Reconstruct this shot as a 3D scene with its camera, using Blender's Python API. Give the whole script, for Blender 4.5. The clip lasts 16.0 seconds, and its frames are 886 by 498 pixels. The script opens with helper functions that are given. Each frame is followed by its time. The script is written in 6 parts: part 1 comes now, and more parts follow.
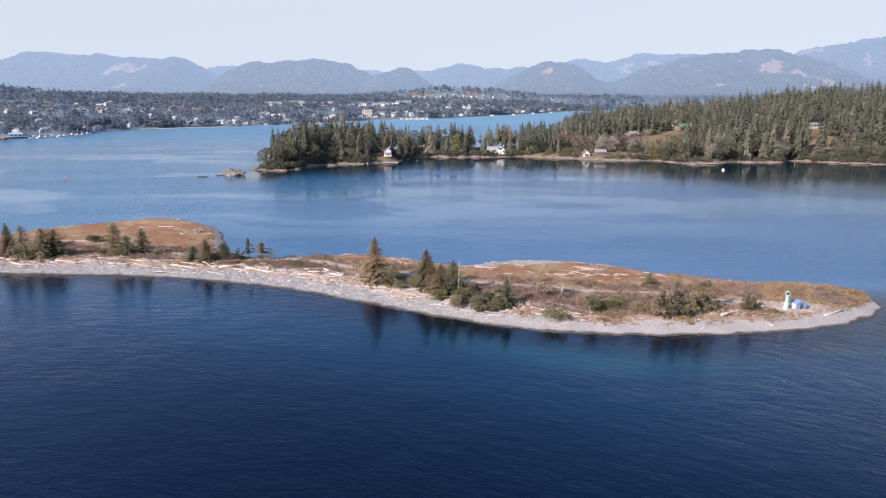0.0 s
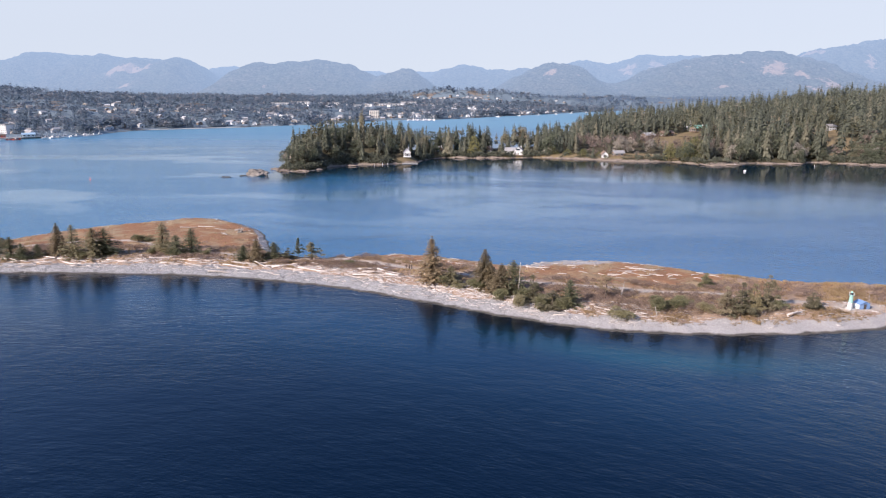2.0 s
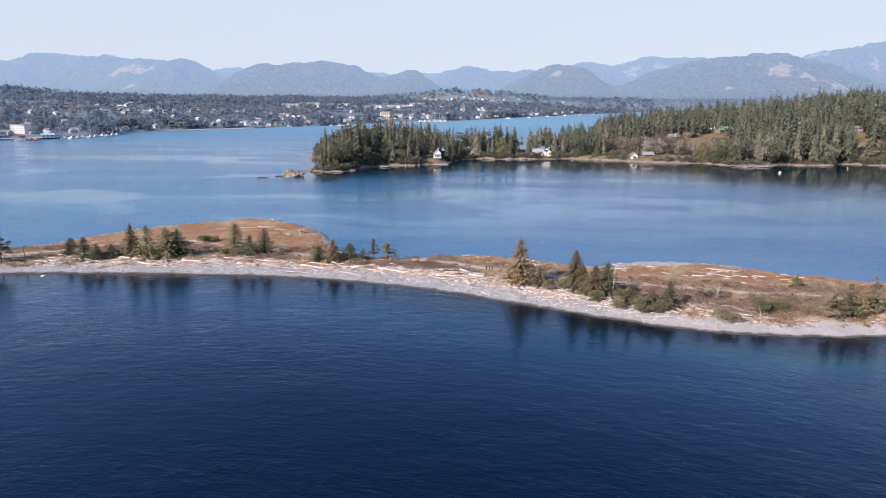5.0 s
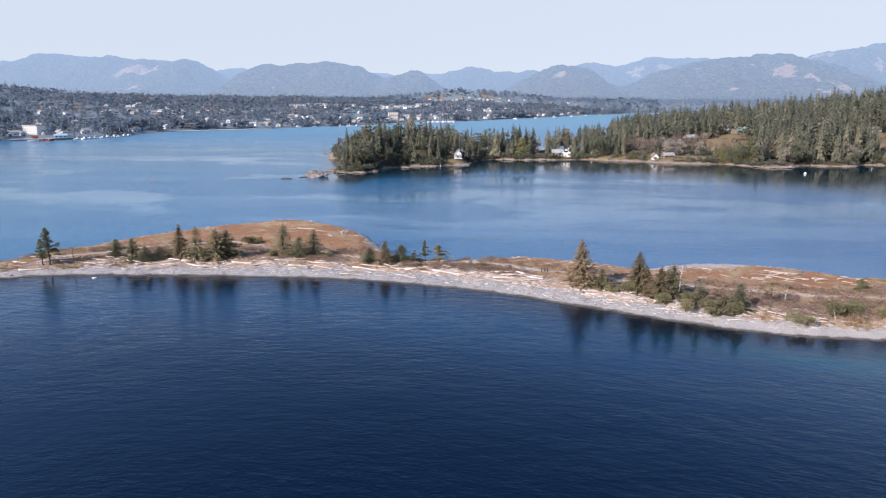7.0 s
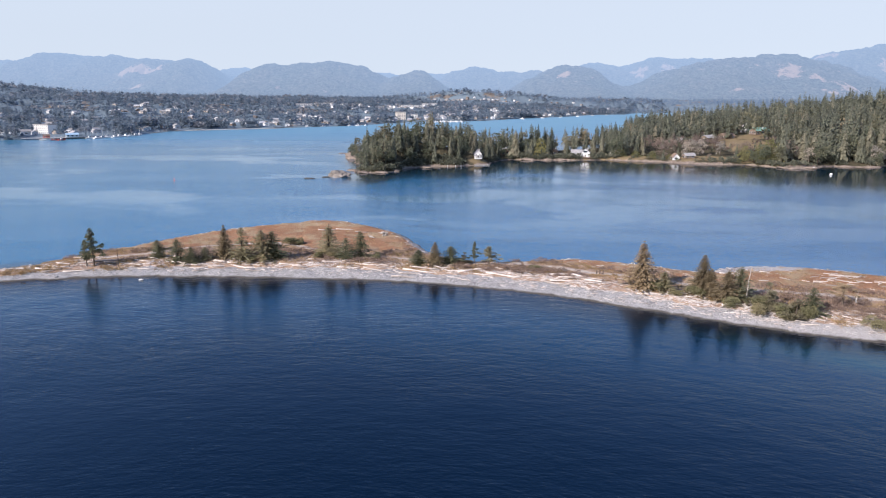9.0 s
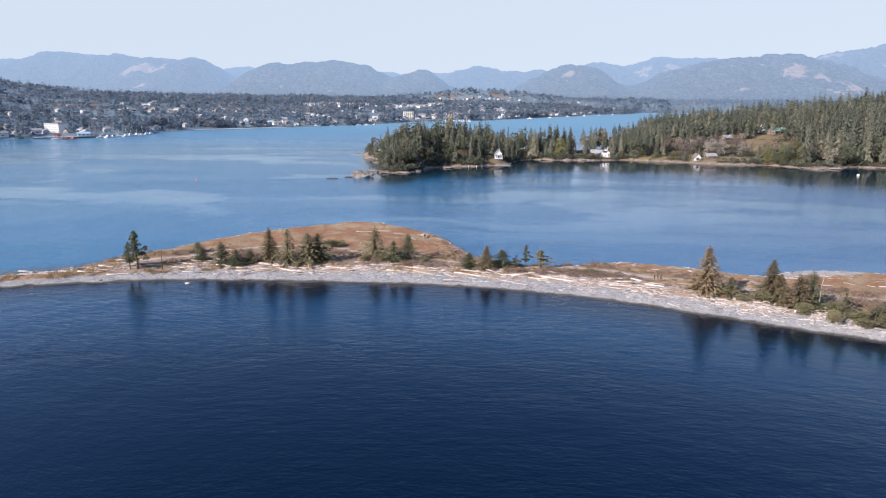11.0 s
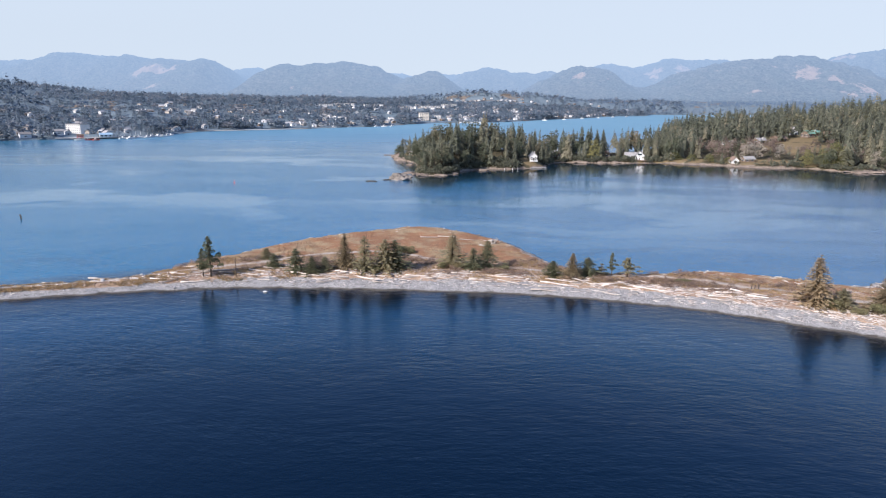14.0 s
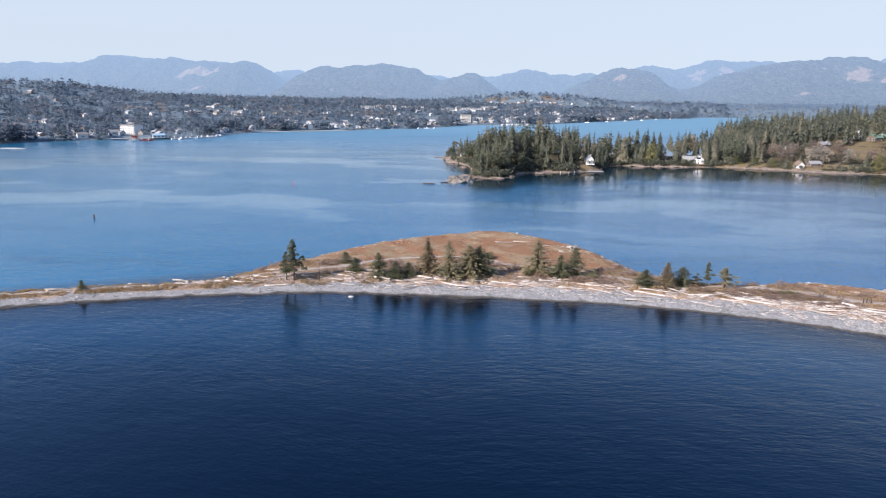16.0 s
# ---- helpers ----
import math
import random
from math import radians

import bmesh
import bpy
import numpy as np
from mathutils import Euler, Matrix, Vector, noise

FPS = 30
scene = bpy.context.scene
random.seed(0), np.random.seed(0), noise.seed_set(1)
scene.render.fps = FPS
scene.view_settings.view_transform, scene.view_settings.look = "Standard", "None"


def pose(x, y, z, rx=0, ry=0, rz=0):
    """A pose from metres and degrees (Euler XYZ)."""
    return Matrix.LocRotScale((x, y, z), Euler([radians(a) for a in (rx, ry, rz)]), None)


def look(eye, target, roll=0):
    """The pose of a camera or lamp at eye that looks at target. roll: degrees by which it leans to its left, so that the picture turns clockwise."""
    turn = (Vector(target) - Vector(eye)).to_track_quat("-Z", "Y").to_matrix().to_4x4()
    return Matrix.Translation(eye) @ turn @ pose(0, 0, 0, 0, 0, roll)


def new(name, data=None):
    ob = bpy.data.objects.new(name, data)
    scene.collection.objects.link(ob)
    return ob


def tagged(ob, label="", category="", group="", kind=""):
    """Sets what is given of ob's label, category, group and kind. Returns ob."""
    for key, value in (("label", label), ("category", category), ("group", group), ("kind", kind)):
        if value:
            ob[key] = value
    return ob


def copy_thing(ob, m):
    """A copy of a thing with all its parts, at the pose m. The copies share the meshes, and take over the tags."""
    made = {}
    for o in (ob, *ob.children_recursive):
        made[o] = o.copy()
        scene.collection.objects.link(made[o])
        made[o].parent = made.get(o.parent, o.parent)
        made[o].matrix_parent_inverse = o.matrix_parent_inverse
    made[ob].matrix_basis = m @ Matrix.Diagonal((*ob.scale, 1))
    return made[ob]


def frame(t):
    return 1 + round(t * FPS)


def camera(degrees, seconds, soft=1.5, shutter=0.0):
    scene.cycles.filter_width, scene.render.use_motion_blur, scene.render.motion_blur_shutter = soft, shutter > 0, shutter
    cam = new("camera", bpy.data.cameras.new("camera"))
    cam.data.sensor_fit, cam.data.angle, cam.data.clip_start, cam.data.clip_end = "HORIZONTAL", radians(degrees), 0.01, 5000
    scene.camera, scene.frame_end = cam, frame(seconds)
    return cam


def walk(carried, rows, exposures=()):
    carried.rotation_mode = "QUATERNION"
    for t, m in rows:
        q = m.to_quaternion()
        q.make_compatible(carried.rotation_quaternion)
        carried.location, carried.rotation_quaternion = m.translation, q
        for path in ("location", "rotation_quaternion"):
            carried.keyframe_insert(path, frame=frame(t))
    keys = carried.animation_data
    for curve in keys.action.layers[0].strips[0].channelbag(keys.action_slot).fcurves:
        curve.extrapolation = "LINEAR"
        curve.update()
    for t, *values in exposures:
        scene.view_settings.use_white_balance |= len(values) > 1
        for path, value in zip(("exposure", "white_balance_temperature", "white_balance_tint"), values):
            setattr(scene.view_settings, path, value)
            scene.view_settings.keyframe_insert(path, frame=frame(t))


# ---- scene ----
cam = camera(69.4, 16.0, 1.1)
PATH = [
    (0, (4.431, 1.759, 50.927), (4.348, 3.705, 50.461), -0.1),
    (0.5, (0.757, 1.605, 50.875), (0.673, 3.551, 50.410), -0.1),
    (1, (-3.163, 1.362, 50.815), (-3.247, 3.308, 50.351), -0.1),
    (1.5, (-6.866, 0.972, 50.777), (-6.950, 2.919, 50.314), -0.0),
    (2, (-10.864, 0.463, 50.807), (-10.947, 2.410, 50.344), 0.0),
    (2.5, (-14.674, 0.284, 50.677), (-14.757, 2.231, 50.215), 0.1),
    (3, (-18.688, 0.357, 50.588), (-18.772, 2.304, 50.126), 0.1),
    (3.5, (-22.514, 0.499, 50.526), (-22.598, 2.447, 50.064), 0.1),
    (4, (-26.490, 0.439, 50.463), (-26.574, 2.386, 50.002), 0.1),
    (6.5, (-45.861, 1.500, 50.202), (-45.948, 3.448, 49.746), 0.1),
    (7, (-49.860, 1.938, 50.220), (-49.948, 3.887, 49.763), 0.1),
    (7.5, (-53.637, 2.494, 50.222), (-53.726, 4.442, 49.765), 0.1),
    (8, (-57.431, 3.219, 50.144), (-57.521, 5.167, 49.687), 0.1),
    (8.5, (-61.016, 4.179, 49.938), (-61.106, 6.127, 49.481), 0.2),
    (9, (-64.788, 4.849, 49.893), (-64.879, 6.797, 49.436), 0.2),
    (11.5, (-83.235, 9.807, 49.846), (-83.330, 11.754, 49.387), 0.3),
    (12, (-87.007, 10.673, 49.853), (-87.102, 12.620, 49.395), 0.3),
    (12.5, (-90.613, 11.664, 49.906), (-90.707, 13.612, 49.449), 0.3),
    (13, (-94.396, 12.823, 49.883), (-94.493, 14.771, 49.427), 0.4),
    (13.5, (-97.832, 13.700, 49.866), (-97.935, 15.648, 49.412), 0.4),
    (14, (-101.581, 14.736, 49.846), (-101.693, 16.684, 49.391), 0.4),
    (14.5, (-105.190, 15.715, 49.801), (-105.329, 17.661, 49.347), 0.4),
    (15, (-108.916, 16.526, 49.805), (-109.080, 18.470, 49.352), 0.4),
    (15.5, (-112.675, 17.813, 49.726), (-112.864, 19.756, 49.275), 0.5),
    (16, (-116.443, 18.707, 49.669), (-116.660, 20.647, 49.219), 0.5),
]
walk(cam, [(t, look(eye, target, roll)) for t, eye, target, roll in PATH], [(0, 0.82, 5850, 20), (4, 0.82, 5800, 19), (16, 0.82, 5650, 15)])

# ---- sky, sun ----
SUN_AZ = 228.0      # compass degrees clockwise from +y, where the sun stands
SUN_EL = 30.0
world = bpy.data.worlds.new("sky")
scene.world = world
world.use_nodes = True
wn = world.node_tree.nodes
sky = wn.new("ShaderNodeTexSky")
sky.sky_type = "NISHITA"
sky.sun_disc = False
sky.sun_elevation = radians(SUN_EL)
sky.sun_rotation = radians(SUN_AZ)
sky.air_density = 1.0
sky.dust_density = 0.45
sky.ozone_density = 1.2
hazy = wn.new("ShaderNodeHueSaturation")     # thin autumn haze takes colour out of the sky
hazy.inputs["Hue"].default_value = 0.507
veil = wn.new("ShaderNodeRGBToBW")           # the haze lies low: the bright horizon is paler than the sky above it
deep = wn.new("ShaderNodeMapRange")
deep.inputs["From Min"].default_value = 2.4
deep.inputs["From Max"].default_value = 4.8
deep.inputs["To Min"].default_value = 1.12
deep.inputs["To Max"].default_value = 0.50
world.node_tree.links.new(sky.outputs["Color"], veil.inputs["Color"])
world.node_tree.links.new(veil.outputs["Val"], deep.inputs["Value"])
world.node_tree.links.new(deep.outputs["Result"], hazy.inputs["Saturation"])
glow = wn.new("ShaderNodeMapRange")          # and brightens the sky above
glow.inputs["From Min"].default_value = 2.4
glow.inputs["From Max"].default_value = 4.8
glow.inputs["To Min"].default_value = 1.45
glow.inputs["To Max"].default_value = 0.89
world.node_tree.links.new(veil.outputs["Val"], glow.inputs["Value"])
world.node_tree.links.new(glow.outputs["Result"], hazy.inputs["Value"])
world.node_tree.links.new(sky.outputs["Color"], hazy.inputs["Color"])
thick = wn.new("ShaderNodeMapRange")         # low down the haze is thick and even
thick.inputs["From Min"].default_value = 2.9
thick.inputs["From Max"].default_value = 3.5
thick.inputs["To Max"].default_value = 0.92
world.node_tree.links.new(veil.outputs["Val"], thick.inputs["Value"])
low = wn.new("ShaderNodeMix")
low.data_type = "RGBA"
world.node_tree.links.new(thick.outputs["Result"], low.inputs[0])
world.node_tree.links.new(hazy.outputs["Color"], low.inputs[6])
low.inputs[7].default_value = (5.08, 5.46, 5.42, 1.0)
world.node_tree.links.new(low.outputs[2], wn["Background"].inputs["Color"])
wn["Background"].inputs["Strength"].default_value = 0.080
sun_data = bpy.data.lights.new("sun", "SUN")
sun_data.energy = 5.0
sun_data.angle = radians(0.6)
sun_data.color = (1.0, 0.87, 0.72)
sun = new("sun", sun_data)
_a, _e = radians(SUN_AZ), radians(SUN_EL)
sun_dir = Vector((math.sin(_a) * math.cos(_e), math.cos(_a) * math.cos(_e), math.sin(_e)))
sun.matrix_world = look(sun_dir * 300, (0, 0, 0))


# ---- materials ----
def base_material(name, rough=0.8, spec=0.3):
    m = bpy.data.materials.new(name)
    m.use_nodes = True
    nt = m.node_tree
    b = nt.nodes["Principled BSDF"]
    b.inputs["Roughness"].default_value = rough
    b.inputs["Specular IOR Level"].default_value = spec
    return m, nt, b


def nd(nt, kind, ins=None, attribute_name=""):
    n = nt.nodes.new(kind)
    if attribute_name:
        n.attribute_name = attribute_name
    for k, v in (ins or {}).items():
        if hasattr(v, "is_output"):
            nt.links.new(v, n.inputs[k])
        else:
            n.inputs[k].default_value = v
    return n


def rgb(c):
    return (c[0], c[1], c[2], 1.0)


def mix(nt, fac, a, b, blend="MIX"):
    n = nt.nodes.new("ShaderNodeMix")
    n.data_type = "RGBA"
    n.blend_type = blend
    for sock, v in ((n.inputs[0], fac), (n.inputs[6], a), (n.inputs[7], b)):
        if hasattr(v, "is_output"):
            nt.links.new(v, sock)
        elif isinstance(v, (tuple, list)):
            sock.default_value = rgb(v)
        else:
            sock.default_value = v
    return n.outputs[2]


def noise_fac(nt, vec, scale, lo=0.4, hi=0.6, detail=4.0, rough=0.6):
    t = nd(nt, "ShaderNodeTexNoise", {"Vector": vec, "Scale": scale, "Detail": detail, "Roughness": rough})
    r = nd(nt, "ShaderNodeMapRange", {"Value": t.outputs["Fac"], "From Min": lo, "From Max": hi})
    return r.outputs["Result"]


def math_node(nt, op, a, b=0.0):
    n = nt.nodes.new("ShaderNodeMath")
    n.operation = op
    n.use_clamp = False
    for i, v in enumerate((a, b)):
        if hasattr(v, "is_output"):
            nt.links.new(v, n.inputs[i])
        else:
            n.inputs[i].default_value = v
    return n.outputs[0]


def surface(name, dark, light, scale=1.0, fine=8.0, rough=0.8, bump=0.02, spec=0.3, vary=0.0, metal=0.0):
    """A weathered surface: two tones mixed at two scales, with relief; vary: how far objects differ."""
    m, nt, b = base_material(name, rough, spec)
    b.inputs["Metallic"].default_value = metal
    co = nd(nt, "ShaderNodeTexCoord").outputs["Object"]
    f1 = noise_fac(nt, co, scale, 0.35, 0.65)
    f2 = noise_fac(nt, co, fine, 0.3, 0.7)
    f = math_node(nt, "ADD", math_node(nt, "MULTIPLY", f1, 0.6), math_node(nt, "MULTIPLY", f2, 0.4))
    c = mix(nt, f, dark, light)
    if vary:
        r = nd(nt, "ShaderNodeObjectInfo").outputs["Random"]
        v = nd(nt, "ShaderNodeMapRange", {"Value": r, "To Min": 1 - vary, "To Max": 1 + vary}).outputs[0]
        h = nd(nt, "ShaderNodeHueSaturation", {"Value": v, "Color": c})
        c = h.outputs["Color"]
    nt.links.new(c, b.inputs["Base Color"])
    if bump:
        bp = nd(nt, "ShaderNodeBump", {"Height": f2, "Strength": 0.6, "Distance": bump})
        nt.links.new(bp.outputs["Normal"], b.inputs["Normal"])
    return m


def foliage(name, dark, light, warm, attr=True, thin=0.42):
    """Leaf material: each leaf spray differs, and each tree by its tint (object random, or attribute for joined woods)."""
    m, nt, b = base_material(name, 0.75, 0.2)
    isl = nd(nt, "ShaderNodeNewGeometry").outputs["Random Per Island"]
    c = mix(nt, isl, dark, light)
    if attr:
        t = nd(nt, "ShaderNodeAttribute", attribute_name="tint").outputs["Fac"]
    else:
        t = nd(nt, "ShaderNodeObjectInfo").outputs["Random"]
    w = nd(nt, "ShaderNodeMapRange", {"Value": t, "From Min": 0.55, "From Max": 1.1}).outputs[0]
    c = mix(nt, w, c, mix(nt, isl, tuple(v * 0.7 for v in warm), warm))
    d = nd(nt, "ShaderNodeMapRange", {"Value": t, "From Min": 0.0, "From Max": 1.0, "To Min": 0.7 if attr else 0.84, "To Max": 1.25}).outputs[0]
    h = nd(nt, "ShaderNodeHueSaturation", {"Value": d, "Color": c})
    nt.links.new(h.outputs["Color"], b.inputs["Base Color"])
    tr = nd(nt, "ShaderNodeBsdfTranslucent", {"Color": h.outputs["Color"]})
    ms = nd(nt, "ShaderNodeMixShader", {0: thin, 1: b.outputs[0], 2: tr.outputs[0]})
    nt.links.new(ms.outputs[0], nt.nodes["Material Output"].inputs["Surface"])
    return m


M = {}
M["needles"] = foliage("spruce_needles", (0.142, 0.118, 0.074), (0.345, 0.276, 0.168), (0.40, 0.295, 0.18), False)
M["needles_dark"] = foliage("fir_needles", (0.088, 0.100, 0.060), (0.225, 0.222, 0.128), (0.29, 0.25, 0.15), False)
# peninsula woods: darkest leaves lifted towards blue for the slight haze over the harbour
M["woods"] = foliage("conifer_woods", (0.112, 0.121, 0.094), (0.218, 0.225, 0.155), (0.262, 0.236, 0.162), True, 0.48)
# town woods: the bluish haze of distance is put into these leaf colours
M["hazed_far_woods"] = foliage("hazed_far_woods", (0.138, 0.186, 0.230), (0.186, 0.224, 0.264), (0.242, 0.236, 0.240), True, 0.50)
M["leafy"] = foliage("autumn_leaves", (0.10, 0.105, 0.065), (0.22, 0.205, 0.125), (0.29, 0.23, 0.15))
M["shrub_leaf"] = foliage("shrub_leaves", (0.125, 0.124, 0.068), (0.290, 0.272, 0.145), (0.33, 0.27, 0.16), False)
M["scrub"] = foliage("bare_scrub", (0.21, 0.15, 0.118), (0.385, 0.285, 0.218), (0.46, 0.33, 0.205))
M["grass"] = foliage("dry_grass", (0.28, 0.19, 0.10), (0.50, 0.37, 0.20), (0.38, 0.21, 0.13))
M["twigs"] = foliage("bare_twigs", (0.17, 0.125, 0.10), (0.31, 0.245, 0.205), (0.36, 0.29, 0.22))
M["bark"] = surface("bark", (0.055, 0.040, 0.030), (0.14, 0.11, 0.085), 2.0, 14.0, 0.9, 0.03)
M["dead_wood"] = surface("bleached_dead_wood", (0.22, 0.19, 0.16), (0.48, 0.44, 0.39), 1.5, 12.0, 0.85, 0.02)
M["log"] = surface("driftwood", (0.29, 0.245, 0.21), (0.58, 0.52, 0.465), 0.8, 9.0, 0.85, 0.02, vary=0.35)
M["rock"] = surface("shore_rock", (0.09, 0.074, 0.060), (0.27, 0.215, 0.17), 0.22, 1.6, 0.85, 0.25)
M["boulder"] = surface("grey_boulder", (0.14, 0.13, 0.125), (0.36, 0.34, 0.32), 0.8, 5.0, 0.85, 0.05, vary=0.2)
M["white_paint"] = surface("white_paint", (0.56, 0.55, 0.53), (0.74, 0.73, 0.70), 0.5, 6.0, 0.5, 0.004, vary=0.06)
M["town_white"] = surface("weathered_white_siding", (0.46, 0.46, 0.46), (0.62, 0.62, 0.61), 0.4, 4.0, 0.6, 0.004, vary=0.25)
M["cream_paint"] = surface("cream_paint", (0.52, 0.48, 0.42), (0.68, 0.63, 0.55), 0.4, 4.0, 0.6, 0.004, vary=0.2)
M["tan_paint"] = surface("tan_siding", (0.30, 0.26, 0.22), (0.44, 0.39, 0.33), 0.4, 4.0, 0.6, 0.004, vary=0.25)
M["green_paint"] = surface("pale_green_paint", (0.22, 0.40, 0.34), (0.32, 0.50, 0.44), 1.0, 8.0, 0.5, 0.004)
M["blue_paint"] = surface("blue_tarpaulin", (0.09, 0.18, 0.37), (0.24, 0.34, 0.50), 1.4, 5.0, 0.45, 0.05)
M["red_paint"] = surface("red_paint", (0.42, 0.05, 0.03), (0.60, 0.10, 0.05), 1.0, 8.0, 0.5, 0.004)
M["roof_grey"] = surface("grey_shingles", (0.17, 0.165, 0.16), (0.30, 0.29, 0.28), 0.6, 6.0, 0.85, 0.03, vary=0.3)
M["roof_pale"] = surface("pale_grey_shingles", (0.26, 0.26, 0.265), (0.42, 0.42, 0.42), 0.6, 6.0, 0.85, 0.03, vary=0.3)
M["roof_blue"] = surface("pale_blue_metal_roof", (0.24, 0.36, 0.46), (0.36, 0.48, 0.58), 0.6, 6.0, 0.5, 0.01)
M["roof_green"] = surface("green_metal_roof", (0.10, 0.20, 0.15), (0.18, 0.31, 0.24), 0.6, 6.0, 0.6, 0.01)
M["roof_brown"] = surface("brown_shingles", (0.11, 0.075, 0.055), (0.22, 0.16, 0.12), 0.6, 6.0, 0.85, 0.03, vary=0.3)
M["brown_wall"] = surface("stained_cedar", (0.12, 0.085, 0.06), (0.24, 0.18, 0.13), 0.5, 5.0, 0.8, 0.01, vary=0.25)
M["concrete"] = surface("concrete", (0.34, 0.33, 0.31), (0.50, 0.49, 0.46), 0.3, 3.0, 0.85, 0.01)
M["metal"] = surface("galvanised_metal", (0.42, 0.43, 0.44), (0.60, 0.61, 0.62), 1.0, 9.0, 0.4, 0.002, 0.5, 0.0, 0.7)
M["dark_wood"] = surface("tarred_timber", (0.045, 0.036, 0.030), (0.11, 0.09, 0.075), 1.0, 8.0, 0.85, 0.02)

m, nt, b = base_material("window_glass", 0.08, 0.5)
b.inputs["Base Color"].default_value = (0.03, 0.04, 0.05, 1)
M["glass"] = m


def spit_material():
    m, nt, b = base_material("spit_ground", 0.95, 0.15)
    pos = nd(nt, "ShaderNodeNewGeometry").outputs["Position"]
    at = lambda n: nd(nt, "ShaderNodeAttribute", attribute_name=n).outputs["Fac"]
    wob = noise_fac(nt, pos, 0.28, 0.2, 0.8, 5.0, 0.7)
    big = noise_fac(nt, pos, 0.07, 0.35, 0.65, 3.0)
    fine = noise_fac(nt, pos, 2.6, 0.3, 0.7, 6.0, 0.75)

    def soft(attr, w=0.5, lo=0.45, hi=0.6):
        v = math_node(nt, "ADD", at(attr), math_node(nt, "MULTIPLY", math_node(nt, "SUBTRACT", wob, 0.5), w))
        return nd(nt, "ShaderNodeMapRange", {"Value": v, "From Min": lo, "From Max": hi}).outputs[0]

    straw = mix(nt, fine, (0.30, 0.208, 0.14), (0.51, 0.375, 0.25))
    brown = mix(nt, fine, (0.225, 0.158, 0.118), (0.405, 0.292, 0.212))
    c = mix(nt, big, brown, straw)
    rust = mix(nt, fine, (0.195, 0.098, 0.054), (0.37, 0.205, 0.108))
    rust = mix(nt, noise_fac(nt, pos, 0.11, 0.45, 0.62), rust, mix(nt, fine, (0.25, 0.18, 0.10), (0.42, 0.31, 0.19)))
    c = mix(nt, soft("rust", 0.9), c, rust)
    sand = mix(nt, fine, (0.34, 0.29, 0.24), (0.54, 0.465, 0.38))
    c = mix(nt, soft("path", 0.9, 0.45, 0.8), c, sand)
    peb = nd(nt, "ShaderNodeTexVoronoi", {"Vector": pos, "Scale": 3.2}).outputs["Color"]
    pebv = nd(nt, "ShaderNodeSeparateColor", {"Color": peb}).outputs[0]
    gravel = mix(nt, pebv, (0.165, 0.158, 0.153), (0.38, 0.366, 0.352))
    gravel = mix(nt, math_node(nt, "MULTIPLY", wob, 0.85), gravel, (0.345, 0.338, 0.33))
    gravel = mix(nt, math_node(nt, "MULTIPLY", noise_fac(nt, pos, 0.55, 0.48, 0.66, 4.0, 0.65), 0.6), gravel, mix(nt, pebv, (0.10, 0.098, 0.095), (0.24, 0.23, 0.22)))
    east = nd(nt, "ShaderNodeMapRange", {"Value": nd(nt, "ShaderNodeSeparateXYZ", {"Vector": pos}).outputs[0], "From Min": -15.0, "From Max": 35.0, "To Max": 0.8}).outputs[0]
    gravel = mix(nt, east, gravel, mix(nt, fine, (0.33, 0.305, 0.28), (0.50, 0.465, 0.43)))
    c = mix(nt, soft("beach", 0.55), c, gravel)
    c = mix(nt, soft("wet", 0.5, 0.4, 0.7), c, mix(nt, fine, (0.055, 0.050, 0.042), (0.13, 0.115, 0.095)))
    nt.links.new(c, b.inputs["Base Color"])
    bp = nd(nt, "ShaderNodeBump", {"Height": fine, "Strength": 0.8, "Distance": 0.25})
    nt.links.new(bp.outputs["Normal"], b.inputs["Normal"])
    return m


def land_material(name, floor_dark, floor_light, rock_dark, rock_light, grass):
    """Wooded ground: forest floor, bare rock where the attribute says, dry grass in clearings."""
    m, nt, b = base_material(name, 0.95, 0.1)
    pos = nd(nt, "ShaderNodeNewGeometry").outputs["Position"]
    at = lambda n: nd(nt, "ShaderNodeAttribute", attribute_name=n).outputs["Fac"]
    fine = noise_fac(nt, pos, 0.5, 0.3, 0.7, 6.0, 0.7)
    wob = math_node(nt, "MULTIPLY", math_node(nt, "SUBTRACT", noise_fac(nt, pos, 0.09, 0.2, 0.8, 5.0), 0.5), 0.6)
    c = mix(nt, fine, floor_dark, floor_light)
    for attr, col in (("grass", grass), ("rock", None)):
        f = nd(nt, "ShaderNodeMapRange", {"Value": math_node(nt, "ADD", at(attr), wob), "From Min": 0.4, "From Max": 0.6}).outputs[0]
        if col:
            c = mix(nt, f, c, mix(nt, fine, tuple(v * 0.7 for v in col), col))
        else:
            c = mix(nt, f, c, mix(nt, fine, rock_dark, rock_light))
    nt.links.new(c, b.inputs["Base Color"])
    bp = nd(nt, "ShaderNodeBump", {"Height": fine, "Strength": 0.7, "Distance": 0.8})
    nt.links.new(bp.outputs["Normal"], b.inputs["Normal"])
    return m


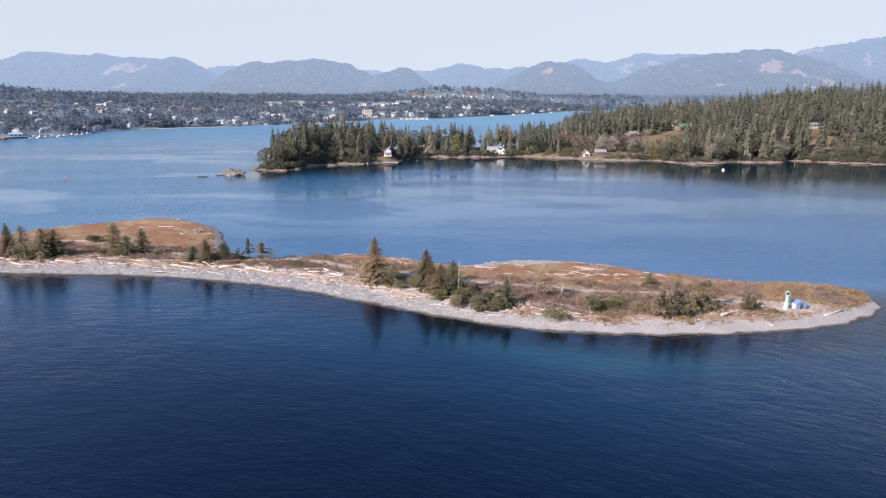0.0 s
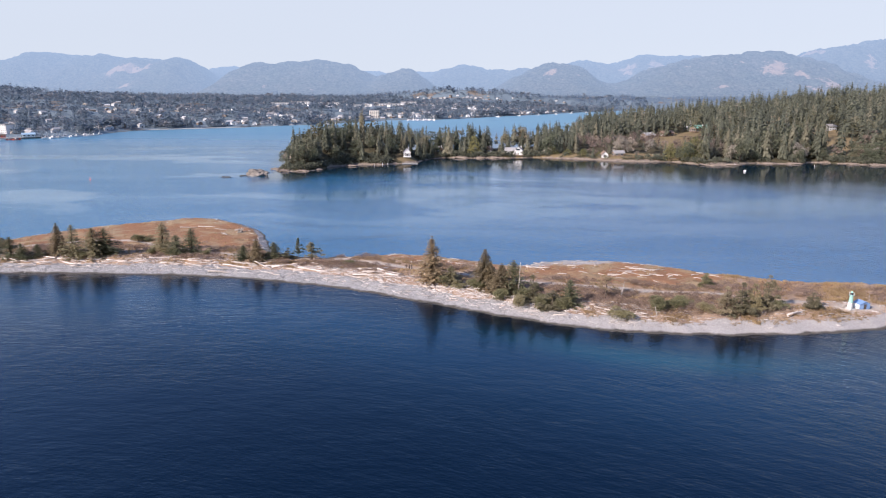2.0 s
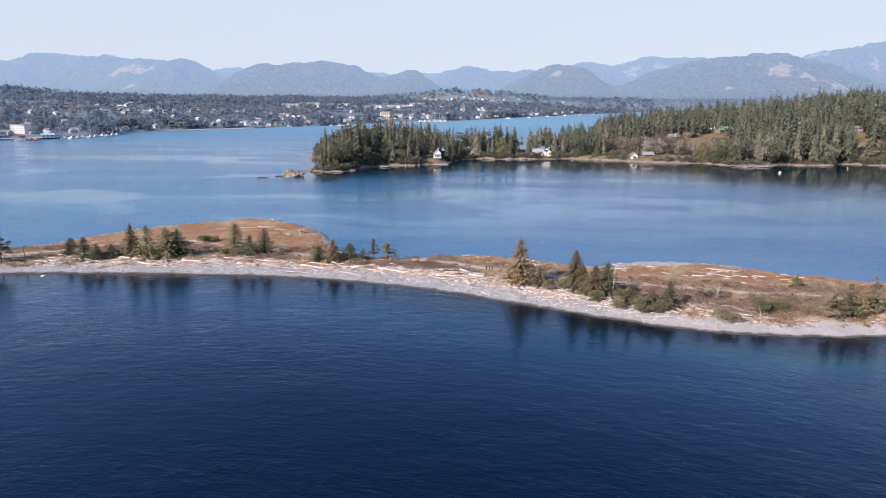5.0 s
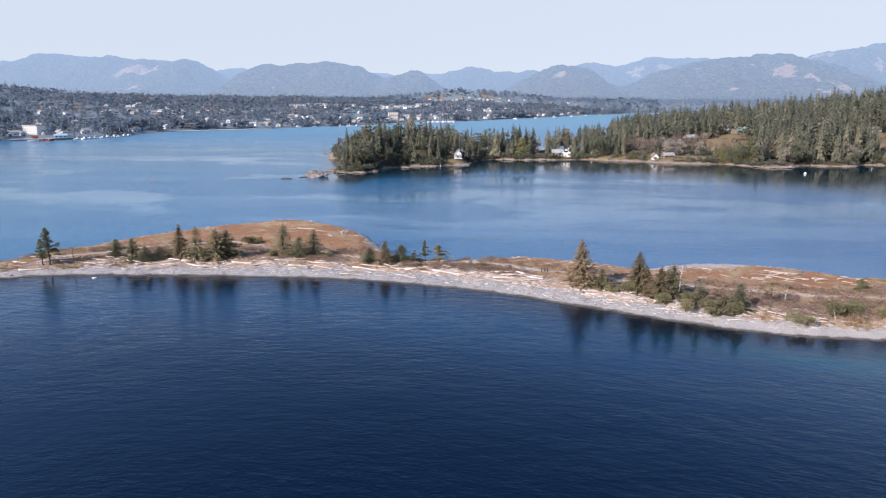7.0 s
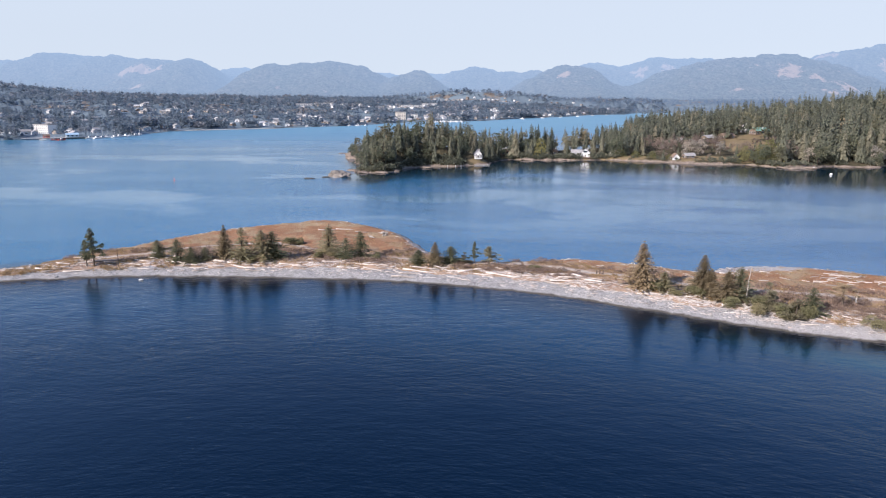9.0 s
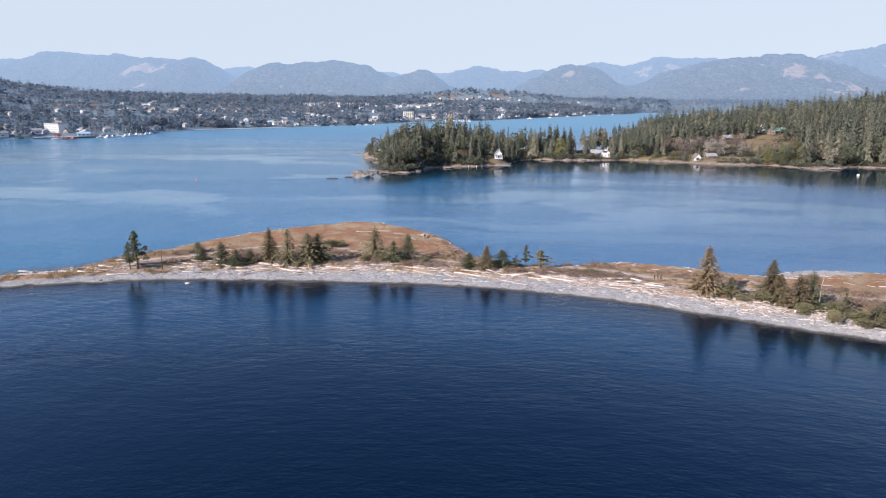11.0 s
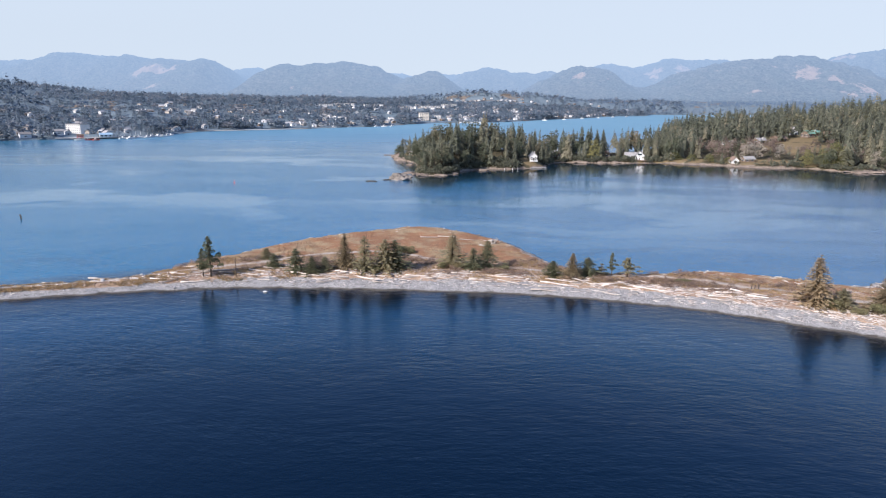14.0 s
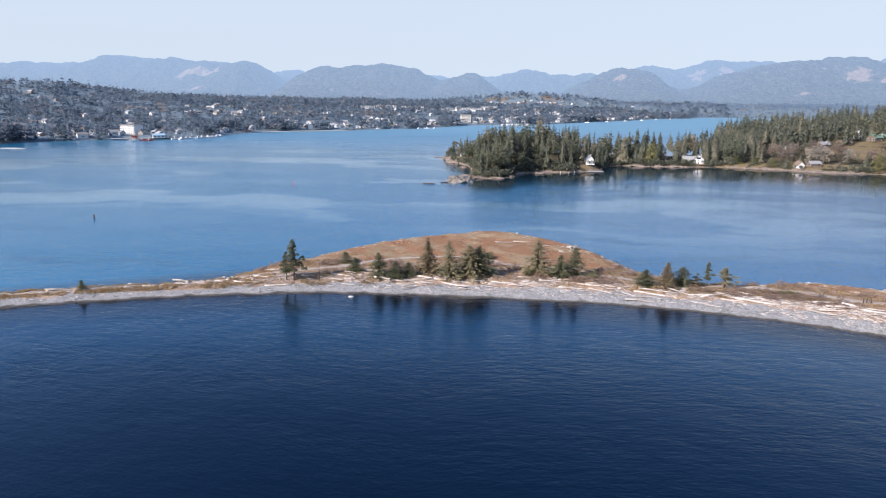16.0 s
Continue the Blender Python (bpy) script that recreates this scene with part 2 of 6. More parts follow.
def mountain_material():
    """Distant wooded hills, the haze of five kilometres of air added as emission."""
    m, nt, b = base_material("distant_wooded_hills", 1.0, 0.0)
    pos = nd(nt, "ShaderNodeNewGeometry").outputs["Position"]
    fine = noise_fac(nt, pos, 0.060, 0.36, 0.64, 8.0, 0.8)
    mid = noise_fac(nt, pos, 0.006, 0.35, 0.65, 5.0)
    c = mix(nt, fine, (0.004, 0.014, 0.018), (0.21, 0.215, 0.165))
    c = mix(nt, mid, c, mix(nt, fine, (0.012, 0.024, 0.026), (0.26, 0.23, 0.175)))
    rk = nd(nt, "ShaderNodeAttribute", attribute_name="rock").outputs["Fac"]
    rf = nd(nt, "ShaderNodeMapRange", {"Value": math_node(nt, "ADD", rk, math_node(nt, "MULTIPLY", math_node(nt, "SUBTRACT", noise_fac(nt, pos, 0.016, 0.3, 0.7, 8.0, 0.75), 0.5), 1.5)), "From Min": 0.48, "From Max": 0.75}).outputs[0]
    c = mix(nt, math_node(nt, "MULTIPLY", rf, 0.85), c, (0.58, 0.40, 0.29))
    nt.links.new(c, b.inputs["Base Color"])
    gully = noise_fac(nt, pos, 0.0065, 0.25, 0.75, 5.0, 0.6)
    rough = math_node(nt, "ADD", math_node(nt, "MULTIPLY", fine, 8.0), math_node(nt, "MULTIPLY", gully, 60.0))
    bp = nd(nt, "ShaderNodeBump", {"Height": rough, "Strength": 1.0, "Distance": 1.0})
    nt.links.new(bp.outputs["Normal"], b.inputs["Normal"])
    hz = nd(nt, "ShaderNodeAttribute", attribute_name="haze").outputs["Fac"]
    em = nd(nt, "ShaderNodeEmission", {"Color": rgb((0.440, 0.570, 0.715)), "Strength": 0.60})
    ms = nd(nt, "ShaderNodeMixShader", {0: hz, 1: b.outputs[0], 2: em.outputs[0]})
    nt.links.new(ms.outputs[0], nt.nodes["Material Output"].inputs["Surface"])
    return m


def water_material():
    m, nt, b = base_material("sea_water", 0.05, 0.50)
    b.inputs["IOR"].default_value = 1.40
    b.inputs["Specular Tint"].default_value = (0.48, 0.82, 1.0, 1.0)
    pos = nd(nt, "ShaderNodeNewGeometry").outputs["Position"]
    sh = nd(nt, "ShaderNodeAttribute", attribute_name="shallow").outputs["Fac"]
    calm = nd(nt, "ShaderNodeAttribute", attribute_name="calm").outputs["Fac"]
    har = nd(nt, "ShaderNodeAttribute", attribute_name="harbour").outputs["Fac"]
    # shallower harbour is paler; reflected sky blue is put into its colour too
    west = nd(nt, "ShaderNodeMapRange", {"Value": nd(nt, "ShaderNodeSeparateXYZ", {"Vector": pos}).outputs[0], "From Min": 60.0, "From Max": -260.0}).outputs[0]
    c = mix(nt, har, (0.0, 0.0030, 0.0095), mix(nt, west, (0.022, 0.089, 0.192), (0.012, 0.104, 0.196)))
    # far water: the sky its waves reflect is put into the colour
    far_sky = nd(nt, "ShaderNodeMapRange", {"Value": har, "From Min": 1.0, "From Max": 1.25}).outputs[0]
    c = mix(nt, far_sky, c, (0.135, 0.255, 0.330))
    # the woods' dark reflection is deepened in the colour of the calm strip
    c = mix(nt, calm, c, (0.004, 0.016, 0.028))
    c = mix(nt, sh, c, (0.002, 0.034, 0.080))
    c = mix(nt, nd(nt, "ShaderNodeAttribute", attribute_name="sandbar").outputs["Fac"], c, (0.012, 0.085, 0.110))
    # slicks: curling tongues of smooth harbour water, reflected pale sky put into the colour
    bend = nd(nt, "ShaderNodeTexNoise", {"Vector": pos, "Scale": 0.011, "Detail": 3.0, "Roughness": 0.55}).outputs["Color"]
    bent = nd(nt, "ShaderNodeVectorMath", {0: pos, 1: nd(nt, "ShaderNodeMapping", {"Vector": bend, "Scale": (170.0, 90.0, 0.0)}).outputs[0]}).outputs[0]
    slk = nd(nt, "ShaderNodeMapping", {"Vector": bent, "Rotation": (0, 0, -0.35), "Scale": (0.35, 1.0, 1.0)}).outputs[0]
    slick = math_node(nt, "MULTIPLY", noise_fac(nt, slk, 0.015, 0.51, 0.565, 3.0, 0.55), nd(nt, "ShaderNodeAttribute", attribute_name="slicks").outputs["Fac"])
    c = mix(nt, math_node(nt, "MULTIPLY", slick, 0.28), c, (0.080, 0.185, 0.275))
    # cat's-paws: narrow breeze streaks, their dulled sky reflection painted as darker blue
    paw = nd(nt, "ShaderNodeMapping", {"Vector": bent, "Rotation": (0, 0, 0.12), "Scale": (0.16, 1.0, 1.0)}).outputs[0]
    paw = math_node(nt, "MULTIPLY", noise_fac(nt, paw, 0.045, 0.60, 0.68, 4.0, 0.6), math_node(nt, "MINIMUM", har, 1.0))
    c = mix(nt, math_node(nt, "MULTIPLY", paw, 0.45), c, (0.006, 0.048, 0.110))
    nt.links.new(c, b.inputs["Base Color"])
    # wind lanes: long patches where the ripples are finer or coarser
    mp = nd(nt, "ShaderNodeMapping", {"Vector": pos, "Rotation": (0, 0, 0.25), "Scale": (0.25, 1.0, 1.0)}).outputs[0]
    lane = noise_fac(nt, mp, 0.018, 0.35, 0.68, 5.0, 0.6)
    swing = nd(nt, "ShaderNodeMapRange", {"Value": nd(nt, "ShaderNodeSeparateXYZ", {"Vector": pos}).outputs[0], "From Min": -130.0, "From Max": 70.0, "To Min": 0.16, "To Max": 0.62}).outputs[0]
    turned = nd(nt, "ShaderNodeMapping", {"Vector": pos, "Rotation": nd(nt, "ShaderNodeCombineXYZ", {"Z": swing}).outputs[0]}).outputs[0]
    rip = nd(nt, "ShaderNodeMapping", {"Vector": turned, "Scale": (0.52, 1.0, 1.0)}).outputs[0]
    w1 = nd(nt, "ShaderNodeTexNoise", {"Vector": rip, "Scale": 0.55, "Detail": 5.0, "Roughness": 0.6}).outputs["Fac"]
    w2 = nd(nt, "ShaderNodeTexNoise", {"Vector": pos, "Scale": 0.09, "Detail": 2.0, "Roughness": 0.5}).outputs["Fac"]
    w3 = nd(nt, "ShaderNodeTexNoise", {"Vector": rip, "Scale": 1.7, "Detail": 3.0, "Roughness": 0.6}).outputs["Fac"]
    h = math_node(nt, "ADD", math_node(nt, "ADD", w1, math_node(nt, "MULTIPLY", w3, 0.46)), math_node(nt, "MULTIPLY", w2, 1.5))
    amp = nd(nt, "ShaderNodeMapRange", {"Value": lane, "To Min": 0.32, "To Max": 1.0}).outputs[0]
    amp = math_node(nt, "MULTIPLY", amp, math_node(nt, "SUBTRACT", 1.0, math_node(nt, "MULTIPLY", calm, 0.87)))
    amp = math_node(nt, "MULTIPLY", amp, math_node(nt, "SUBTRACT", 1.0, math_node(nt, "MULTIPLY", nd(nt, "ShaderNodeAttribute", attribute_name="lee").outputs["Fac"], 0.36)))
    amp = math_node(nt, "MULTIPLY", amp, math_node(nt, "SUBTRACT", 1.0, math_node(nt, "MULTIPLY", slick, 0.5)))
    amp = math_node(nt, "MULTIPLY", amp, math_node(nt, "ADD", 1.0, math_node(nt, "MULTIPLY", har, 0.3)))
    rg = math_node(nt, "ADD", 0.05, math_node(nt, "MULTIPLY", har, 0.12))
    rg = math_node(nt, "ADD", rg, math_node(nt, "MULTIPLY", math_node(nt, "MAXIMUM", math_node(nt, "SUBTRACT", har, 1.0), 0.0), 1.3))
    rg = math_node(nt, "SUBTRACT", rg, math_node(nt, "MULTIPLY", slick, 0.10))
    nt.links.new(rg, b.inputs["Roughness"])
    bp = nd(nt, "ShaderNodeBump", {"Height": h, "Strength": amp, "Distance": 0.175})
    nt.links.new(bp.outputs["Normal"], b.inputs["Normal"])
    return m


M["spit"] = spit_material()
M["land"] = land_material("wooded_ground", (0.035, 0.032, 0.020), (0.10, 0.085, 0.050), (0.13, 0.105, 0.085), (0.34, 0.275, 0.215), (0.23, 0.175, 0.095))
# town ground paled blue like its woods, haze put into the colour
M["hazed_town_land"] = land_material("hazed_town_ground", (0.120, 0.165, 0.196), (0.172, 0.206, 0.228), (0.10, 0.10, 0.10), (0.22, 0.21, 0.20), (0.20, 0.17, 0.14))
M["hills"] = mountain_material()
M["water"] = water_material()


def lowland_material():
    """Woods at the foot of the far hills, the same haze added as emission."""
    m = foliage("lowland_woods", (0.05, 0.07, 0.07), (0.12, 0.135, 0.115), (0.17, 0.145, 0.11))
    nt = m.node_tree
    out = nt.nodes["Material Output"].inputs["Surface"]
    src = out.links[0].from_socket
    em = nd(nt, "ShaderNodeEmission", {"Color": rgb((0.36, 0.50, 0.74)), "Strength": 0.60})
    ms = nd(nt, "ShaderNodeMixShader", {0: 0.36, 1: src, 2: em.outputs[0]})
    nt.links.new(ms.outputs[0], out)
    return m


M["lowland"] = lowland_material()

# ---- terrain shapes ----
def smooth_curve(knots):
    """A smooth y(x) through the knots (monotone cubic)."""
    k = np.array(knots, float)
    xs, ys = k[:, 0], k[:, 1]
    d = np.diff(ys) / np.diff(xs)
    s = np.zeros(len(xs))
    s[0], s[-1] = d[0], d[-1]
    same = d[:-1] * d[1:] > 0
    s[1:-1] = np.where(same, 2 * d[:-1] * d[1:] / np.where(same, d[:-1] + d[1:], 1), 0)

    def at(x):
        x = np.clip(np.asarray(x, float), xs[0], xs[-1])
        i = np.clip(np.searchsorted(xs, x) - 1, 0, len(xs) - 2)
        w = xs[i + 1] - xs[i]
        u = (x - xs[i]) / w
        return ((1 + 2 * u) * (1 - u) ** 2 * ys[i] + u * (1 - u) ** 2 * w * s[i]
                + u * u * (3 - 2 * u) * ys[i + 1] + u * u * (u - 1) * w * s[i + 1])
    return at


def wave_noise(x, y, size, seed=0, octaves=4):
    """Smooth random relief, about -1 to 1, for whole arrays."""
    rng = np.random.RandomState(1000 + seed)
    out, amp, tot = 0, 1.0, 0
    for o in range(octaves):
        for _ in range(4):
            a, p = rng.uniform(0, 2 * np.pi, 2)
            k = 2 * np.pi / (size * rng.uniform(0.7, 1.4))
            out = out + amp * np.sin((x * np.cos(a) + y * np.sin(a)) * k + p + 0.8 * np.sin((x * np.sin(a) - y * np.cos(a)) * k * 0.6 + 2 * p))
            tot += amp
        size, amp = size / 2.1, amp * 0.55
    return out / tot * 2.0


# the spit: its sea-side and harbour-side waterlines
spit_front = smooth_curve([(-420, 60), (-330, 102), (-270, 130), (-233, 147), (-211, 156), (-186, 164), (-159, 169.5), (-126, 170.5), (-94, 170), (-77, 167.5),
    (-60, 164), (-43, 158.5), (-27, 151), (-13, 144), (1, 137), (9, 133.8), (19, 130.6), (36, 128.5), (51, 129), (68, 131.3), (82, 135.2), (91, 139.8), (98, 145), (101.5, 150), (103, 155)])
spit_back = smooth_curve([(-420, 74), (-330, 114), (-270, 143), (-241, 157), (-218, 167), (-205, 171), (-194, 179), (-184, 198), (-178, 206), (-172, 216), (-165, 226),
    (-152, 239.5), (-138, 249), (-124, 256), (-118, 255.5), (-108, 249), (-98, 240), (-89, 228), (-83, 214), (-78, 202.5), (-71, 194.5), (-59, 191.5), (-49, 192.5),
    (-32, 196.5), (-23, 195), (-15, 191.5), (-7, 188.5), (0, 184.5), (6, 184.5), (11, 188.5), (18, 190.5), (27, 191), (35, 190),
    (43, 187), (49, 183.5), (55, 179), (62, 176), (75, 170), (83, 168.5), (90, 169.5), (96, 168), (101, 162), (103, 155)])


def spit_depths(x, y):
    """How far inside the sea-side and the harbour-side waterline a place lies."""
    e = 0.5
    sf = (spit_front(x + e) - spit_front(x - e)) / (2 * e)
    sb = (spit_back(x + e) - spit_back(x - e)) / (2 * e)
    wob = 0.7 * wave_noise(x, y, 9.0, 3, 3)
    return (y - spit_front(x)) / np.sqrt(1 + sf ** 2) + wob, (spit_back(x) - y) / np.sqrt(1 + np.minimum(sb ** 2, 6)) + wob


def ramp(d, width, height):
    u = np.clip(d / width, 0, 1)
    return height * (1 - (1 - u) ** 1.7)


def spit_height(x, y):
    x, y = np.asarray(x, float), np.asarray(y, float)
    df, db = spit_depths(x, y)
    crest = 2.2 + 0.35 * wave_noise(x, y, 30, 5, 2)
    front = ramp(df, 11, crest) - np.clip(df - 16, 0, 14) * 0.04
    back = ramp(db, 7, 1.6) + np.clip(db - 7, 0, 26) * 0.05
    z = np.minimum(front, back) + 0.16 * wave_noise(x, y, 7, 8, 3) * np.clip(np.minimum(df, db) / 5, 0, 1)
    low = np.minimum(df, db)
    return np.where(low < 0, np.maximum(low * 0.16, -1.2), z)


# the wooded peninsula over the harbour
pen_front = smooth_curve([(-178, 600), (-175, 574), (-170, 560), (-164, 548), (-158, 536), (-152, 521), (-148, 500), (-147, 470), (-146, 452), (-137, 445), (-130, 446), (-119, 456),
    (-116, 472), (-108, 481), (-98, 490), (-80, 492), (-68, 500), (-60, 503), (-47, 531), (-42, 545), (-27, 552), (-18, 549), (1, 550), (20, 551), (36, 554), (50, 556), (67, 548), (88, 540),
    (107, 528), (128, 523), (151, 523), (161, 513), (166, 504), (173, 497), (184, 499), (194, 505), (212, 514), (232, 512), (245, 512), (261, 524), (278, 516), (293, 506), (317, 499),
    (450, 492), (700, 465), (1100, 430), (1500, 420)])
pen_back = smooth_curve([(-178, 602), (-160, 618), (-120, 616), (-80, 610), (-30, 618), (30, 640), (70, 690), (105, 770), (140, 920), (220, 1150), (360, 1500), (520, 1850), (700, 2000), (1500, 2100)])


def pen_depths(x, y):
    e = 1.0
    sf = (pen_front(x + e) - pen_front(x - e)) / (2 * e)
    sb = (pen_back(x + e) - pen_back(x - e)) / (2 * e)
    wob = 1.6 * wave_noise(x, y, 22.0, 13, 3)
    return (y - pen_front(x)) / np.sqrt(1 + np.minimum(sf ** 2, 9)) + wob, (pen_back(x) - y) / np.sqrt(1 + np.minimum(sb ** 2, 9)) + wob


def pen_height(x, y):
    x, y = np.asarray(x, float), np.asarray(y, float)
    df, db = pen_depths(x, y)
    d = np.minimum(df, db)
    z = ramp(d, 5, 2.4) + np.clip(d - 9, 0, 60) * 0.05
    z = z + 13 * np.exp(-((x + 112) / 42) ** 2 - ((y - 515) / 46) ** 2) * np.clip(d / 14, 0, 1)
    z = z + 36 * np.exp(-((x - 570) / 310) ** 2 - ((y - 860) / 330) ** 2) * np.clip(d / 60, 0, 1)
    z = z + 4 * np.exp(-((x - 215) / 60) ** 2 - ((y - 680) / 60) ** 2)
    z = z + 0.5 * wave_noise(x, y, 26, 17, 3) * np.clip(d / 10, 0, 1)
    return np.where(d < 0, np.maximum(d * 0.3, -2.5), z)


# the mainland with the town: its coast as x(y)
coast = smooth_curve([(100, -900), (300, -820), (450, -760), (600, -705), (690, -680), (740, -645), (775, -600), (805, -556), (880, -533), (985, -530), (1060, -468), (1110, -396),
    (1180, -345), (1215, -308), (1295, -268), (1410, -222), (1490, -140), (1515, -75), (1690, 32), (1980, 217), (2200, 341), (2300, 455), (2500, 545), (2560, 800), (2620, 1600), (2680, 3000), (3000, 6000)])


def main_depth(x, y):
    e = 4.0
    s = (coast(y + e) - coast(y - e)) / (2 * e)
    return (coast(y) - x) / np.sqrt(1 + np.minimum(s ** 2, 20)) + 6 * wave_noise(x, y, 80, 23, 3)


def main_height(x, y):
    x, y = np.asarray(x, float), np.asarray(y, float)
    d = main_depth(x, y)
    dd = np.maximum(d, 0)
    z = ramp(d, 25, 3.6) + 50 * (1 - np.exp(-np.maximum(dd - np.interp(y, [880, 1050], [130, 60]), 0) / 500))
    z = z + 34 * np.exp(-((x + 1230) / 300) ** 2 - ((y - 1350) / 330) ** 2) * np.clip(dd / 200, 0, 1)
    z = z + 42 * np.exp(-((x + 60) / 290) ** 2 - ((y - 2680) / 170) ** 2) * np.clip(dd / 100, 0, 1)
    z = z + 5 * wave_noise(x, y, 300, 29, 3) * np.clip(dd / 200 - 0.4, 0, 1)
    return np.where(d < 0, np.maximum(d * 0.2, -4), z)


# far hills: x, y, height, width
NEAR_HILLS = [(-1214, 3900, 266, 240), (-1028, 3920, 205, 200), (-876, 3900, 266, 195), (-742, 3900, 222, 160), (-416, 3880, 225, 168), (456, 3800, 253, 230),
              (1075, 3700, 223, 250), (1285, 3720, 266, 230), (1564, 3800, 302, 270), (1753, 3820, 267, 220), (1930, 3800, 236, 220), (2500, 3700, 200, 300)]
FAR_HILLS = [(-3087, 4600, 382, 330), (-3935, 4600, 328, 500), (-3560, 4720, 312, 300), (-2772, 4550, 339, 260), (-2503, 4500, 350, 240), (-2216, 4400, 324, 210), (-1938, 4300, 322, 200),
             (-1809, 4870, 296, 240), (-725, 4900, 264, 240), (-384, 4850, 241, 200), (-90, 4600, 287, 240), (150, 4600, 241, 240), (370, 4520, 246, 250), (777, 4700, 320, 280),
             (1147, 4720, 345, 230), (1340, 4700, 314, 200), (1553, 4700, 348, 260), (2286, 4500, 385, 280), (2469, 4520, 283, 200), (2690, 4500, 451, 270), (3150, 4500, 430, 380)]
BARE_ROCK = [(1574, 3530, 75, 55), (1530, 3490, 50, 30), (1664, 3445, 60, 25), (-2193, 4140, 130, 30), (-2302, 4135, 60, 35), (-2060, 4135, 70, 30), (1780, 3335, 50, 35), (1679, 3295, 55, 20),
             (417, 3585, 50, 28), (1034, 4455, 60, 40), (1219, 4460, 70, 45), (2188, 4455, 110, 40), (2456, 4210, 50, 35), (1210, 3270, 40, 12), (-1106, 3480, 50, 14), (-2123, 3915, 45, 14)]


def hill_height(x, y):
    x, y = np.asarray(x, float), np.asarray(y, float)
    p = 5.0
    acc = (52.0 + 26 * np.clip(wave_noise(x, y, 520, 49, 3), -0.8, 1)) ** p
    for hx, hy, h, w in NEAR_HILLS + FAR_HILLS:
        r2 = ((x - hx) / (w * 1.38)) ** 2 + ((y - hy) / 420.0) ** 2
        acc = acc + (h * np.exp(-0.72 * r2)) ** p
    z = acc ** (1 / p)
    rel = np.clip((z - 40) / 150, 0, 1)
    z = z + rel * (16 * wave_noise(x, y, 420, 41, 5) - 24 * np.abs(wave_noise(x, y, 320, 47, 3)) + 7) + 2.0 * wave_noise(x, y, 45, 43, 3)
    lo = main_height(x, np.minimum(y, 2990))
    u = np.clip((y - 2850) / 300, 0, 1)
    return lo * (1 - u) + (z + 3.25 - 0.0065 * y) * u


# ---- mesh helpers ----
def mesh_from(name, verts, faces, attrs=None, smooth=False):
    """A mesh from arrays of vertices and of quads or triangles, with point attributes."""
    verts, faces = np.asarray(verts, np.float32), np.asarray(faces, np.int32)
    me = bpy.data.meshes.new(name)
    n, k = faces.shape
    me.vertices.add(len(verts))
    me.vertices.foreach_set("co", verts.ravel())
    me.loops.add(n * k)
    me.loops.foreach_set("vertex_index", faces.ravel())
    me.polygons.add(n)
    me.polygons.foreach_set("loop_start", np.arange(0, n * k, k, dtype=np.int32))
    me.polygons.foreach_set("loop_total", np.full(n, k, np.int32))
    if smooth:
        me.polygons.foreach_set("use_smooth", np.ones(n, bool))
    for key, val in (attrs or {}).items():
        a = me.attributes.new(key, "FLOAT", "POINT")
        a.data.foreach_set("value", np.asarray(val, np.float32).ravel())
    me.update()
    me.validate()
    return me


def grid_sheet(name, xs, ys, height, keep=None, attrs=None, smooth=True):
    gx, gy = np.meshgrid(xs, ys)
    gz = height(gx, gy)
    nx, ny = len(xs), len(ys)
    idx = np.arange(nx * ny).reshape(ny, nx)
    f = np.stack([idx[:-1, :-1], idx[:-1, 1:], idx[1:, 1:], idx[1:, :-1]], -1).reshape(-1, 4)
    v = np.stack([gx, gy, gz], -1).reshape(-1, 3)
    at = {k: fn(gx, gy, gz).ravel() for k, fn in (attrs or {}).items()}
    if keep is not None:
        f = f[keep(gx, gy, gz).ravel()[f].any(1)]
        used = np.unique(f)
        remap = np.zeros(len(v), np.int64)
        remap[used] = np.arange(len(used))
        v, f, at = v[used], remap[f], {k: a[used] for k, a in at.items()}
    return mesh_from(name, v, f, at, smooth)


def thing(name, me, material, label, category, kind="", group=""):
    ob = new(name, me)
    if material and not me.materials:
        me.materials.append(material)
    return tagged(ob, label, category, group, kind)


def empty_thing(name, label, category, group="", loc=(0, 0, 0), rz=0.0, scale=1.0):
    ob = new(name)
    ob.empty_display_size = 0.3
    ob.location, ob.rotation_euler, ob.scale = loc, (0, 0, radians(rz)), (scale,) * 3
    return tagged(ob, label, category, group)


def part(name, bm, material, parent, label=""):
    """Links a bmesh (or a finished mesh) as one mesh object under a thing or part."""
    if isinstance(bm, bpy.types.Mesh):
        me = bm
    else:
        me = bpy.data.meshes.new(name)
        bm.to_mesh(me)
        bm.free()
    if material and not me.materials:
        me.materials.append(material)
    ob = new(name, me)
    ob.parent = parent
    if label:
        ob["label"] = label
    return ob


def box_into(bm, x0, x1, y0, y1, z0, z1, bevel=0.0):
    made = bmesh.ops.create_cube(bm, size=1.0, matrix=Matrix.Translation(((x0 + x1) / 2, (y0 + y1) / 2, (z0 + z1) / 2)) @ Matrix.Diagonal((x1 - x0, y1 - y0, z1 - z0, 1)))
    if bevel:
        es = list({e for v in made["verts"] for e in v.link_edges})
        bmesh.ops.bevel(bm, geom=es, offset=bevel, segments=2, affect="EDGES")
    return bm


def box(x0, x1, y0, y1, z0, z1, bevel=0.0):
    return box_into(bmesh.new(), x0, x1, y0, y1, z0, z1, bevel)


